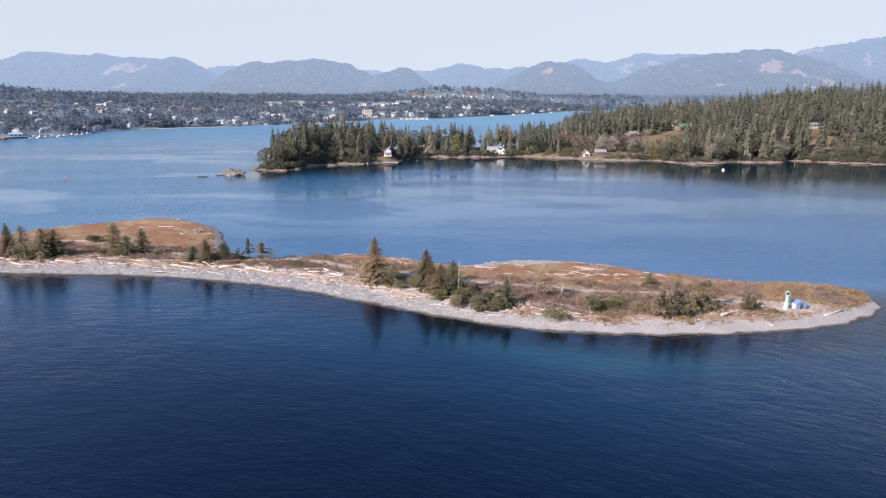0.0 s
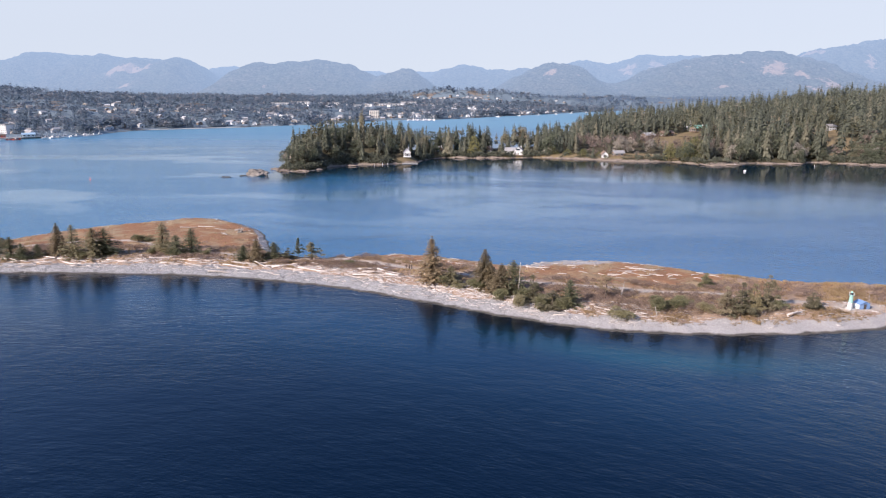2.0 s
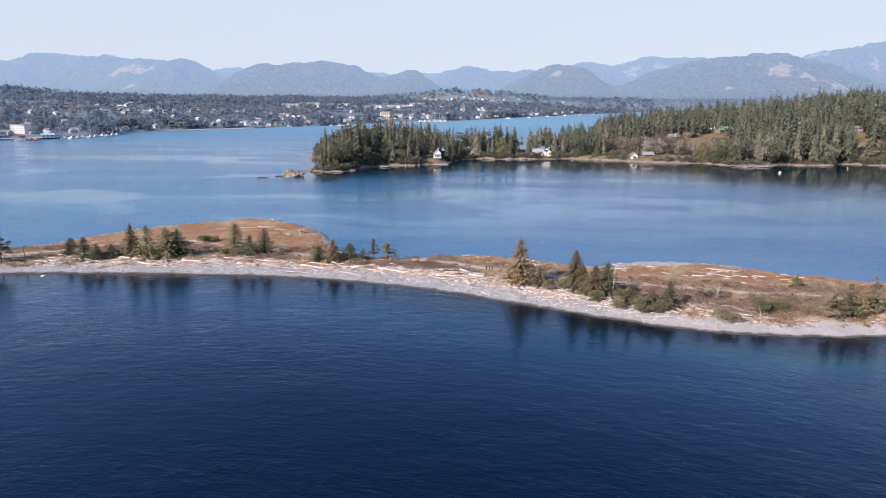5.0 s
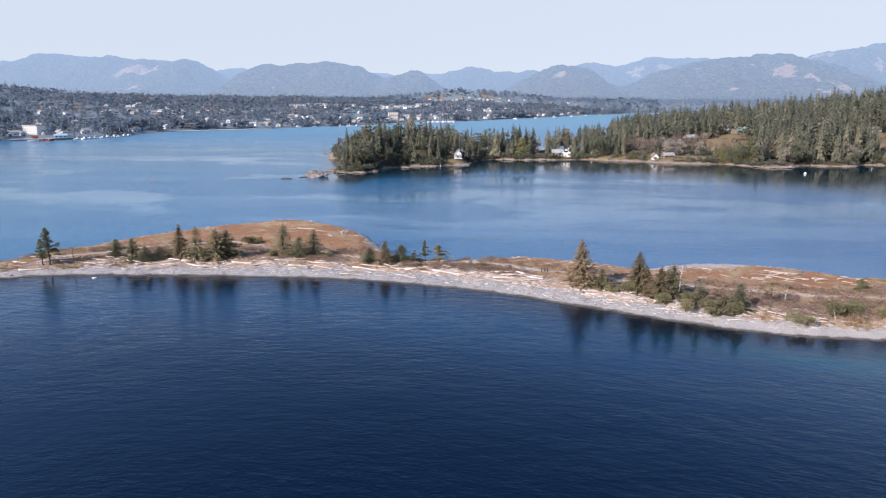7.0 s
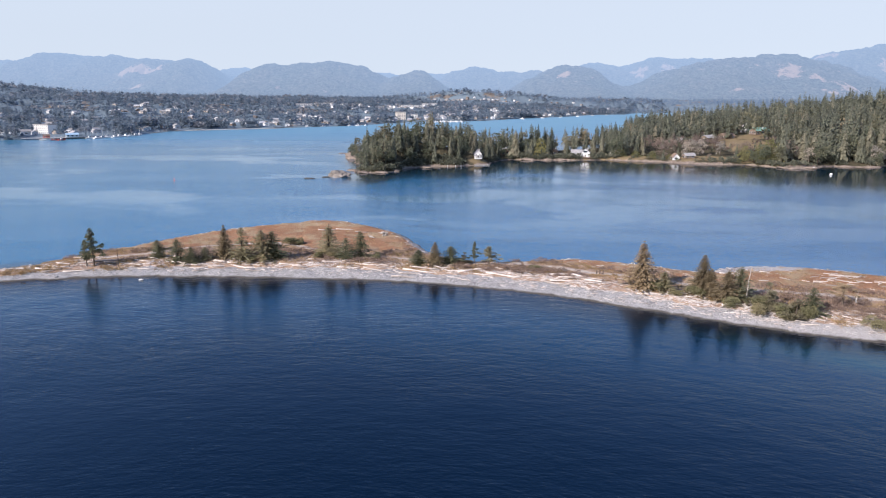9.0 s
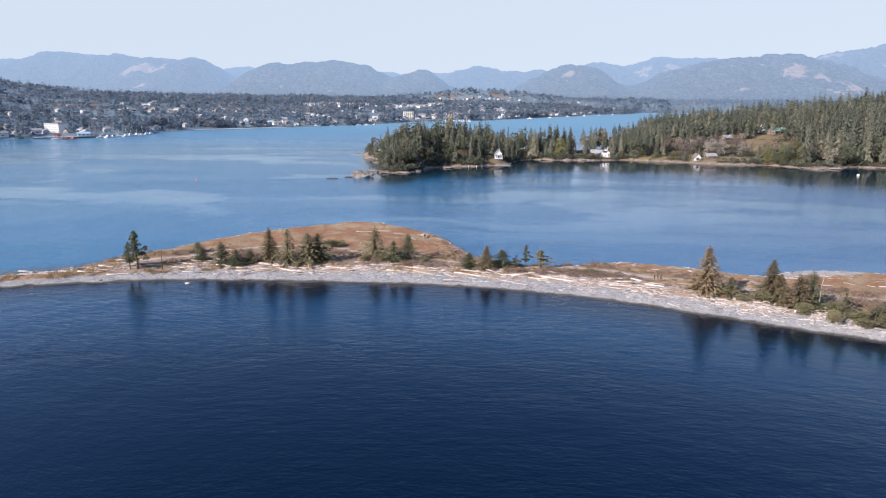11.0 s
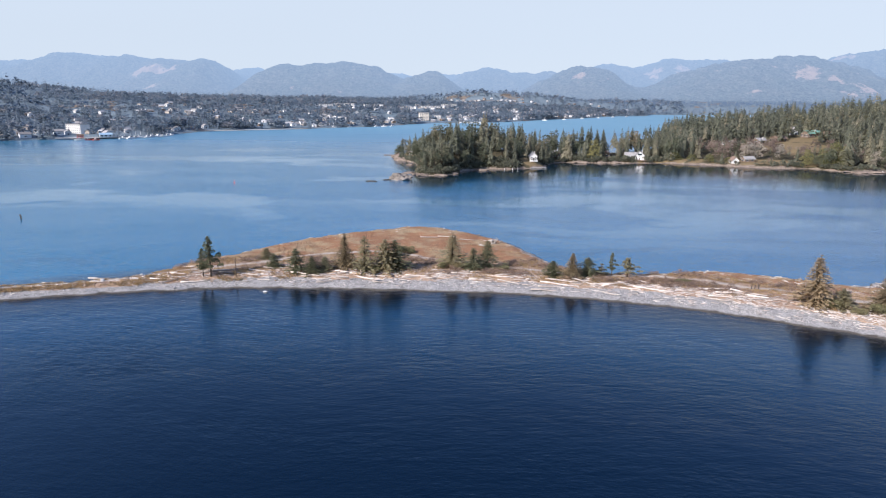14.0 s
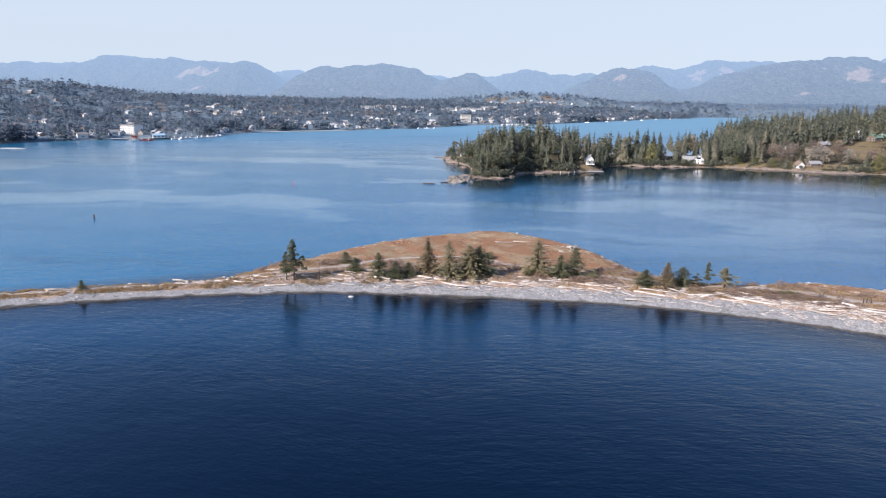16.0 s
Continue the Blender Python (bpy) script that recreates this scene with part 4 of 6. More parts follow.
plant("spruce_tree", SPRUCES, spruce_crowns, trunks[0], "sunlit olive-brown spruce standing above the beach", "tree", "trees on the spit", 0.285, 1.28)
plant("fir_tree", FIRS, fir_crowns, trunks[1], "small ragged dark green fir among dry scrub", "tree", "trees on the spit", 0.26, 1.35)
plant("pine_tree", PINES, pine_crowns, trunks[2], "windswept open-crowned dark pine on the spit", "tree", "trees on the spit", 0.27)
plant("pine_tree", OPEN_PINES, open_crowns, limbs_mesh("trunk", 1.0, 0.024, 61, 22, 0.62, 0.42, 0.95, M["bark"]), "low open-crowned pine with uneven flat tiers", "tree", "trees on the spit", 0.50)
plant("round_tree", ROUND_TREES, round_crowns, trunks[0], "ragged bushy olive-green evergreen on the spit", "tree", "trees on the spit", 0.36)
plant("bush", BUSHES, bush_crowns, bush_stems, "low green evergreen bush among dry grass", "bush", "bushes on the spit", 0.75)

# dead trees
snag_mesh = limbs_mesh("dead_trunk", 8.4, 0.17, 31, 9, 0.10, 0.35, 0.95, M["dead_wood"], 0.03, 0.1)
thin_mesh = limbs_mesh("dead_trunk", 6.0, 0.10, 37, 26, 0.16, 0.35, 0.98, M["bark"], 0.02, 0.15)
thing("dead_tree", thin_mesh, None, "thin leafless brown dead tree with fine twigs", "dead tree").location = on_spit(-166, 175)
thing("dead_tree", snag_mesh, None, "bare bleached dead tree trunk with short stubs", "dead tree").location = on_spit(1.6, 149.2)
snag_low = limbs_mesh("dead_branches", 3.6, 0.16, 33, 12, 0.7, 0.15, 0.95, M["dead_wood"], 0.35, 0.35)
for x, y, s, a in ((26, 149, 1.0, 40), (31, 136, 0.7, 120)):
    ob = thing("dead_tree", snag_low, None, "leaning grey dead tree with bare branches", "dead tree")
    ob.location, ob.rotation_euler, ob.scale = on_spit(x, y), (0, 0, radians(a)), (s, s, s)


# ---- scrub and dry grass of the spit ----
def scatter(base_sets, xs, ys, zs, heights, widths, tints, rng_s):
    """Many copies of small leaf shapes as one array, with a tint for each copy."""
    out, tin = [], []
    pick = rng_s.randint(0, len(base_sets), len(xs))
    ang = rng_s.uniform(0, 6.283, len(xs))
    for k, b in enumerate(base_sets):
        i = np.where(pick == k)[0]
        if not len(i):
            continue
        c, s = np.cos(ang[i])[:, None], np.sin(ang[i])[:, None]
        px = (b[None, :, 0] * c - b[None, :, 1] * s) * widths[i][:, None] + xs[i][:, None]
        py = (b[None, :, 0] * s + b[None, :, 1] * c) * widths[i][:, None] + ys[i][:, None]
        pz = b[None, :, 2] * heights[i][:, None] + zs[i][:, None]
        out.append(np.stack([px, py, pz], -1).reshape(-1, 3))
        tin.append(np.repeat(tints[i], len(b)))
    return np.concatenate(out), np.concatenate(tin)


def stuff(name, verts, tint, material, label, category):
    me = mesh_from(name, verts, np.arange(len(verts)).reshape(-1, 4), {"tint": tint})
    return thing(name, me, material, label, category, "stuff")


def tuft(seed, n):
    r_ = np.random.RandomState(seed)
    base = np.column_stack([r_.normal(0, 0.22, n), r_.normal(0, 0.22, n), np.zeros(n)])
    al = unit(np.column_stack([r_.normal(0, 0.45, n), r_.normal(0, 0.45, n), np.ones(n)]))
    sd = unit(np.cross(al, r_.normal(size=(n, 3))))
    return kites(base, al, sd, r_.uniform(0.6, 1.1, n), r_.uniform(0.08, 0.2, n))


rs = np.random.RandomState(11)
n = 42000
gx = rs.uniform(-330, 103, n)
gy = spit_front(gx) + rs.uniform(0, 1, n) * (spit_back(gx) - spit_front(gx))
df, db = spit_depths(gx, gy)
gz = spit_height(gx, gy)
patch = wave_noise(gx, gy, 16, 71, 4)
on_path = a_path(gx, gy, gz)
front_tuft = ((gx < -150) & (df > 3.4) & (df < 14) & (patch > -0.45)) | ((gx > 15) & (df > 3.4) & (df < 9) & (patch > -0.25)) | (df > np.where(gx < -175, 4.6, np.where(gx < -60, 6.5, 8.5))) & (df < 14) & (patch > np.where(gx < -60, -0.05, 0.25))
ok = (db > np.where((gx > -70) & (gx < 60), 5.5, 2.5)) & (on_path < 0.45) & (((df > np.interp(gx, [15, 35], [13, 7.5])) & (patch > -0.55)) | front_tuft) & ((gy < 214) | (rs.rand(n) < 0.2)) & ((a_rust(gx, gy, gz) < 0.5) | (rs.rand(n) < 0.10))
gx, gy, gz, df, patch = gx[ok], gy[ok], gz[ok], df[ok], patch[ok]
k = len(gx)
tall = 0.32 + 0.22 * rs.rand(k) + 0.3 * (patch > 0.5)
v, t_ = scatter([tuft(i, 8) for i in range(6)], gx, gy, gz - 0.03, tall, tall * 1.9, np.clip(0.35 + 0.35 * wave_noise(gx, gy, 40, 73, 3) + rs.normal(0, 0.12, k), 0, 1), rs)
stuff("dry_grass", v, t_, M["grass"], "golden and rusty dry grass tufts on the spit", "grass")

n = 9500
gx = rs.uniform(-200, 96, n)
gy = spit_front(gx) + rs.uniform(7, 34, n)
df, db = spit_depths(gx, gy)
patch = wave_noise(gx, gy, 20, 77, 4) + 0.5 * np.exp(-((gx - 25) / 40) ** 2) + 0.3 * np.exp(-((gx + 110) / 40) ** 2) + 0.45 * np.exp(-((gx + 48) / 20) ** 2) - np.clip((df - 22) / 12, 0, 1) * 0.5
ok = (db > np.where(gx > 35, 10, 5)) & (df > np.where(gx < -60, 9.0, np.where(gx > 18, 4.4, 9.5))) & (patch > np.where(gx > 12, 0.02, 0.22)) & (a_path(gx, gy, gx * 0) < 0.25)
gx, gy = gx[ok], gy[ok]
k = len(gx)
scrub_shapes = [clump_crown(200 + i, [(0, 0, 0.3, 0.6, 0.4), (0.3, 0.2, 0.45, 0.4, 0.4), (-0.3, 0.1, 0.4, 0.4, 0.4)], 46, 0.165) for i in range(5)]
for b_ in scrub_shapes:
    b_[:, 2] = np.maximum(b_[:, 2], 0)
v, t_ = scatter(scrub_shapes, gx, gy, spit_height(gx, gy) - 0.05, rs.uniform(0.7, 1.6, k), rs.uniform(0.9, 1.7, k), np.clip(rs.normal(0.35, 0.28, k), 0, 1), rs)
stuff("bare_scrub", v, t_, M["scrub"], "leafless brown and grey rose scrub on the spit", "scrub")


# ---- woods of the peninsula ----
def wood_variant(seed, kind, leaves=170, size=0.085):
    if kind == 0:        # whole firs of the open edges
        return tier_crown(seed, 0.148, 22, 11, 0.05, 1.0, 0.5, 0.75, 0.8)
    if kind == 1:        # firs inside the woods, bare below
        return tier_crown(seed, 0.158, 17, 9, 0.28, 1.0, 0.5, 0.8, 0.8)
    r_ = np.random.RandomState(seed)
    blobs = [(0, 0, 0.55, 0.20, 0.30)]
    for q_ in range(9):
        a, u = r_.uniform(0, 6.28), r_.uniform(0.2, 0.88)
        blobs.append((math.cos(a) * 0.19, math.sin(a) * 0.19, u, r_.uniform(0.10, 0.17), r_.uniform(0.09, 0.15)))
    return clump_crown(seed, blobs, leaves, size)


def pen_density(x, y):
    df, db = pen_depths(x, y)
    return (np.minimum(df, db) > 2.0) & (clearing(x, y) < np.where(wave_noise(x, y, 11, 89, 2) > 0.42, 0.9, 0.40)) & (wave_noise(x, y, 34, 79, 3) > np.where((x > -75) & (x < 190) & (y < 660), -0.35, -0.62))


def jitter_grid(x0, x1, y0, y1, step, r_):
    ax, ay = np.meshgrid(np.arange(x0, x1, step), np.arange(y0, y1, step))
    ax, ay = ax.ravel(), ay.ravel()
    return ax + r_.uniform(-0.48, 0.48, len(ax)) * step, ay + r_.uniform(-0.48, 0.48, len(ax)) * step


rw = np.random.RandomState(21)
ax, ay = jitter_grid(-176, 330, 440, 660, 6.8, rw)
bx, by = jitter_grid(60, 640, 490, 900, 8.0, rw)
sel = ((bx > 330) | (by > 660)) & (bx < 0.69 * by + 25) & (by < 905)
ax, ay = np.concatenate([ax, bx[sel]]), np.concatenate([ay, by[sel]])
ok = pen_density(ax, ay) & (np.hypot(ax + 60, (ay - 507) * 0.8) > 12) & ~((np.abs(ax - 27) < 17) & (ay < 566))
ax, ay = ax[ok], ay[ok]
df, db = pen_depths(ax, ay)
n = len(ax)
rnd = rw.rand(n)
hgt = 16.0 + 16.0 * rw.rand(n) ** 1.5 + 3.5 * wave_noise(ax, ay, 50, 81, 2) + 2.0 * np.clip((ax - 150) / 200, 0, 1)
hgt *= np.clip(0.70 + np.minimum(df, db) / 24.0, 0.6, 1.0)
hgt *= np.where((ax > -10) & (ax < 130) & (ay < 640), 0.92, 1.0)
hgt *= np.interp(ax, [-150, -110, -60, 60, 140, 200], [0.62, 0.80, 0.80, 0.82, 0.93, 0.90])
open_edge = clearing(ax, ay) > 0.15
valley = (ax > 85) & (ax < 205) & (ay > 526) & (ay < 640)
scrubby = (ax > 268) & (df < 70) & (wave_noise(ax, ay, 60, 87, 2) > -0.3)
hgt = np.where(valley, np.minimum(hgt * 0.55, 11.5), np.where(scrubby, hgt * 0.62, hgt))
leafy = rw.rand(n) < np.where(df < 12, 0.30, 0.08) + 0.30 * ((ax > 135) & (ax < 172) & (df < 30)) + 0.55 * scrubby + 0.15 * open_edge + 0.25 * valley + 0.34 * (ax < -85)
bare_ = (valley & (rnd < 0.55)) | (scrubby & (rnd < 0.35))
hgt = np.where(leafy, hgt * 0.80, hgt)
tint = np.clip(rw.normal(0.34, 0.30, n) + 0.15 * wave_noise(ax, ay, 70, 83, 2), 0, 1)
az_ = pen_height(ax, ay) - 0.3
# the nearest rows on the shore are trees of their own
order = np.argsort(df + 0.02 * np.abs(ax - 60) + 500 * bare_)
near = np.zeros(n, bool)
near[order[:290]] = True
conifer_near = [tier_crown(300 + i, (0.155, 0.19)[i % 2], 36, 14, 0.04, 1.0, 0.45, 0.75, 0.7) for i in range(6)]
leafy_near = [wood_variant(320 + i, 2, 800, 0.052) for i in range(4)]
# same lift in the needle colour for haze as in the woods behind
shore_needles = foliage("shore_fir_needles", (0.108, 0.117, 0.090), (0.218, 0.224, 0.153), (0.262, 0.236, 0.162), False, 0.48)
cn_mesh = [leaf_mesh("fir_crown", v_, shore_needles) for v_ in conifer_near]
olive = foliage("olive_leaves", (0.085, 0.098, 0.066), (0.195, 0.205, 0.132), (0.25, 0.215, 0.14), False)
ln_mesh = [leaf_mesh("leafy_crown", v_, olive) for v_ in leafy_near]
wood_trunk = limbs_mesh("trunk", 0.9, 0.016, 55, 4, 0.1, 0.2, 0.8, M["bark"])
for i in np.where(near)[0]:
    if leafy[i]:
        t = tree("broadleaf_tree", ln_mesh[i % 4], wood_trunk, "olive-green broadleaf tree on the rocky shore", "tree", "shore trees", (ax[i], ay[i], az_[i]), rw.uniform(0, 360), hgt[i])
        w = hgt[i] * 1.2
    else:
        t = tree("fir_tree", cn_mesh[i % 6], wood_trunk, "tall dark green fir on the wooded shore", "tree", "shore trees", (ax[i], ay[i], az_[i]), rw.uniform(0, 360), hgt[i])
        w = hgt[i] * rw.uniform(0.7, 1.0)
    t.scale = (w, w, hgt[i])
far_ = ~near
inside = (df > 28) & ~open_edge
for mask, kind, mat_, lab in ((far_ & ~leafy & ~bare_ & ~inside, 0, M["woods"], "dense dark green firs at the edge of the peninsula woods"), (far_ & ~leafy & ~bare_ & inside, 1, M["woods"], "dense dark green fir woods on the peninsula"),
                              (far_ & leafy & ~bare_, 2, M["leafy"], "olive and yellowing broadleaf trees among firs"), (far_ & bare_, 2, M["twigs"], "leafless pinkish-brown alders beside the meadows")):
    i = np.where(mask)[0]
    shapes = [wood_variant(400 + 10 * kind + j, kind) for j in range(6)]
    v, t_ = scatter(shapes, ax[i], ay[i], az_[i], hgt[i], hgt[i] * rw.uniform(0.62, 1.0, len(i)) * (1.25 if kind == 2 else 1.0), tint[i], rw)
    stuff("woods", v, t_, mat_, lab, "woods")

# single trees that stand out along the shore: x, y, height, half-width
cedar_leaf = foliage("cedar_leaves", (0.135, 0.138, 0.055), (0.275, 0.265, 0.115), (0.30, 0.25, 0.11), False)
cedar_crowns = [leaf_mesh("cedar_crown", clump_crown(340 + i, [(0, 0, 0.45, 0.22, 0.42)] + [(0.26 * (1 - u) * math.cos(a), 0.26 * (1 - u) * math.sin(a), u * 0.95, 0.17 * (1.2 - u), 0.12)
                for u, a in ((0.1, 0.3), (0.12, 2.3), (0.15, 4.2), (0.3, 1.2), (0.33, 3.1), (0.35, 5.2), (0.5, 0.2), (0.52, 2.2), (0.55, 4.3), (0.72, 1.1), (0.75, 3.6), (0.9, 5.0))], 1100, 0.05), cedar_leaf) for i in range(2)]
for x, y, h, r in ((166, 519, 21, 8.0), (160, 524, 16, 5.5), (172, 516, 17, 5.5), (150, 527, 15, 6.0), (-8, 556, 19, 6.5), (60, 562, 8, 6.0), (84, 549, 7, 5.0), (72, 556, 6, 5.0), (97, 545, 5, 4.0)):
    t = tree("cedar_tree", cedar_crowns[int(h) % 2], wood_trunk, "broad yellow-green cedar beside the shore meadow" if y < 530 else "rounded olive tree beside the shore houses", "tree", "shore trees", (x, y, float(pen_height(np.array([x]), np.array([y]))[0]) - 0.3), 37.0 * h, h)
    t.scale = (h * r / (h * 0.36), h * r / (h * 0.36), h)
pale_twigs = foliage("pale_twigs", (0.25, 0.22, 0.18), (0.46, 0.42, 0.35), (0.42, 0.36, 0.28), False)
bare_crown = leaf_mesh("bare_crown", wood_variant(350, 2, 900, 0.045), pale_twigs)
for x, y, h in ((192, 510, 13), (247, 518, 14), (252, 520, 12), (300, 512, 11), (113, 552, 13), (119, 553, 15), (126, 554, 14), (140, 550, 13)):
    tree("bare_tree", bare_crown, wood_trunk, "pale leafless shore tree with fine grey twigs", "tree", "shore trees", (x, y, float(pen_height(np.array([x]), np.array([y]))[0]) - 0.3), 53.0 * h, h)

# shrubs along the shore
sx = rw.uniform(-176, 420, 2600)
sy = pen_front(sx) + rw.uniform(0.3, 6.0, 2600)
df, db = pen_depths(sx, sy)
bare = np.maximum(np.exp(-((sx - 100) / 50) ** 4), np.exp(-((sx - 203) / 20) ** 4))
ok = (np.hypot(sx + 60, (sy - 506) * 0.8) > 12) & (df > 0.4) & (df < 7) & (rw.rand(2600) > 0.12 + 0.78 * bare) & (wave_noise(sx, sy, 25, 103, 2) > -0.5)
sx, sy = sx[ok], sy[ok]
k = len(sx)
shapes = [clump_crown(500 + j, [(0, 0, 0.4, 0.5, 0.45), (0.3, 0.1, 0.5, 0.4, 0.4)], 34, 0.34) for j in range(4)]
v, t_ = scatter(shapes, sx, sy, pen_height(sx, sy) - 0.2, rw.uniform(1.6, 4.2, k), rw.uniform(2.0, 4.0, k), np.clip(rw.normal(0.4, 0.25, k), 0, 1), rw)
stuff("shore_shrubs", v, t_, M["woods"], "olive and brown shrubs hanging over the shore rocks", "shrubs")


# ---- driftwood ----
def log_mesh(seed, length, r):
    rg = random.Random(seed)
    pts = [(length * (u - 0.5), rg.uniform(-1, 1) * 0.03 * length, rg.uniform(-0.3, 0.3) * r) for u in (0, 0.25, 0.5, 0.75, 1)]
    bm = tube(pts, [r * q for q in (1.0, 0.95, 0.85, 0.75, 0.6)], 7)
    for q in range(2):
        x = rg.uniform(-0.3, 0.4) * length
        a = rg.uniform(0.2, 2.9)
        join_into(bm, tube([(x, 0, 0), (x + 0.2, math.cos(a) * r * 2.0, math.sin(a) * r * 2.0)], [r * 0.35, r * 0.2], 5))
    me = bpy.data.meshes.new("driftwood_log")
    bm.to_mesh(me)
    bm.free()
    me.materials.append(M["log"])
    return me


log_shapes = [log_mesh(100 + i, L, r) for i, (L, r) in enumerate(((1.8, 0.10), (2.6, 0.12), (3.6, 0.135), (4.8, 0.155), (6.5, 0.18), (9.5, 0.24), (2.4, 0.17), (4.2, 0.11)))]


def lay_log(mesh, x, y, angle, lift=0.12, label="bleached driftwood log stranded on the gravel beach", tilt=0.0):
    ob = thing("driftwood_log", mesh, None, label, "driftwood", "", "driftwood logs")
    ob.location = on_spit(x, y, -lift)
    ob.rotation_euler = (rng.uniform(0, 0.3), tilt, angle)
    return ob


rl = random.Random(17)
placed = 0
while placed < 235:
    x = rl.uniform(-235, 98)
    if rl.random() > (0.55 if x < -185 else 1.0 if x < 30 else 0.28):
        continue
    d = rl.gauss(8.2, 2.8) if rl.random() < 0.75 else rl.uniform(3, 14)
    if d < 2:
        continue
    y = float(spit_front(x)) + d * 1.05
    slope = math.atan(float(spit_front(x + 1) - spit_front(x - 1)) / 2)
    big = rl.random()
    shape = log_shapes[int(big * big * 5.99)] if rl.random() < 0.8 else rl.choice(log_shapes)
    lay_log(shape, x, y, slope + rl.gauss(0.05, 0.36), rl.uniform(0.08, 0.3), tilt=rl.gauss(0, 0.04))
    placed += 1
# the long logs and those on the harbour side
for x, y, a, k_ in ((-140, 176, -0.22, 5), (-137, 179.0, -0.3, 5), (-184, 170.5, 0.1, 4), (-187, 171, -0.2, 4), (-181, 172.0, 0.15, 3), (-110, 184, -0.1, 5), (-118, 230, 0.1, 4), (-112, 232, -0.05, 4),
                    (-105, 228, -0.2, 3), (19, 180, -0.3, 1), (36, 177, -0.35, 3), (40, 175, -0.3, 2), (43, 176, 0.2, 1), (33, 172, 0.3, 1), (46, 172, -0.4, 2), (37, 169, 0.1, 1), (29, 170, -0.1, 2), (15, 171, 0.15, 1), (51, 171, 0.4, 1),
                    (-33, 191, 0.1, 2), (-48, 187, 0.05, 3), (-12, 180, 0.2, 2), (9, 177, -0.1, 4), (-86, 210, 0.5, 2)):
    lay_log(log_shapes[k_], x, y, a, 0.15, "pale driftwood log lying in the dry marsh grass" if y > 165 else "long bleached driftwood log lying above the beach")

# the tangle of short logs on the marsh behind the light
for i in range(34):
    x, y = rl.gauss(40, 10), rl.gauss(171.5, 3.2)
    if float(spit_back(x)) - y > 2.5:
        lay_log(log_shapes[rl.choice((0, 0, 0, 1, 1, 7))], x, y, rl.gauss(-0.1, 0.8), 0.12, "pale driftwood log lying in the dry marsh grass")

# small drift: sticks, planks and bark along the wrack lines
rs = np.random.RandomState(29)
n = 19000
sx = rs.uniform(-240, 100, n)
sd_ = np.where(rs.rand(n) < 0.7, rs.normal(8.2, 2.7, n), rs.uniform(2.0, 15, n))
back_ = rs.rand(n) < 0.08
sy = np.where(back_, spit_back(sx) - rs.uniform(2, 14, n), spit_front(sx) + sd_)
lump = wave_noise(sx, sy, 14, 91, 3)
df, db = spit_depths(sx, sy)
ok = (rs.rand(n) < np.interp(sx, [-205, -150, -70, -40, 10, 40], [0.18, 0.30, 0.36, 0.62, 0.85, 0.16])) & (np.minimum(df, db) > 1.6) & ((lump > -0.2) | (rs.rand(n) < 0.3))
sx, sy = sx[ok], sy[ok]
n = len(sx)
slope = np.arctan((spit_front(sx + 1) - spit_front(sx - 1)) / 2) + rs.normal(0, 0.6, n)
L = rs.gamma(1.8, 0.5, n) + 0.3
W = rs.uniform(0.03, 0.09, n)
sz = spit_height(sx, sy)
ca, sa = np.cos(slope), np.sin(slope)
tl = rs.normal(0, 0.05, n)
corners = []
for ex in (-0.5, 0.5):
    for q in range(4):
        a = q * np.pi / 2
        ox, oy, oz = ex * L, np.cos(a) * W, np.sin(a) * W
        corners.append(np.stack([sx + ox * ca - oy * sa, sy + ox * sa + oy * ca, sz + W * 0.7 + oz + ox * tl], -1))
V = np.stack(corners, 1).reshape(-1, 3)
quad = np.array([[0, 1, 5, 4], [1, 2, 6, 5], [2, 3, 7, 6], [3, 0, 4, 7], [3, 2, 1, 0], [4, 5, 6, 7]])
F = (np.arange(n)[:, None, None] * 8 + quad[None]).reshape(-1, 4)
drift_mat = foliage("drift_sticks", (0.32, 0.275, 0.245), (0.68, 0.635, 0.585), (0.46, 0.34, 0.27), True, 0.05)
me = mesh_from("drift_sticks", V, F, {"tint": np.repeat(np.clip(rs.normal(0.35, 0.25, n), 0, 1), 8)})
thing("drift_sticks", me, drift_mat, "bleached sticks and broken planks along the tide lines", "driftwood", "stuff")


# ---- stones ----
def stone_mesh(name, seed, rough, material, sub=2):
    bm = bmesh.new()
    bmesh.ops.create_icosphere(bm, subdivisions=sub, radius=1.0)
    for v_ in bm.verts:
        nz = noise.fractal(v_.co * 1.3 + Vector((seed * 7.1, seed, 0)), 0.8, 2.0, 4)
        v_.co *= 1 + rough * nz
        v_.co.z = max(v_.co.z, -0.35)
    me = bpy.data.meshes.new(name)
    bm.to_mesh(me)
    bm.free()
    me.materials.append(material)
    return me


def stone(name, me, loc, s, rz, label, group=""):
    ob = thing(name, me, None, label, "rock", "", group)
    ob.location, ob.scale, ob.rotation_euler = loc, s, (0, 0, radians(rz))
    return ob


wet_rock = surface("wet_weedy_rock", (0.022, 0.020, 0.016), (0.07, 0.06, 0.048), 0.4, 2.0, 0.6, 0.1)
awash = stone_mesh("rock", 2, 0.3, wet_rock, 3)
rocks = [stone_mesh("rock", i, 0.38, M["rock"], 3) for i in range(4)]
grey_rock = surface("grey_islet_rock", (0.095, 0.085, 0.075), (0.25, 0.22, 0.19), 0.25, 1.8, 0.85, 0.25)
islet = stone_mesh("rock_islet", 2, 0.42, grey_rock, 4)
stone("rock_islet", islet, (-151.5, 415, 0.5), (6.6, 4.2, 3.4), 8, "bare tan rock islet rising from the harbour")
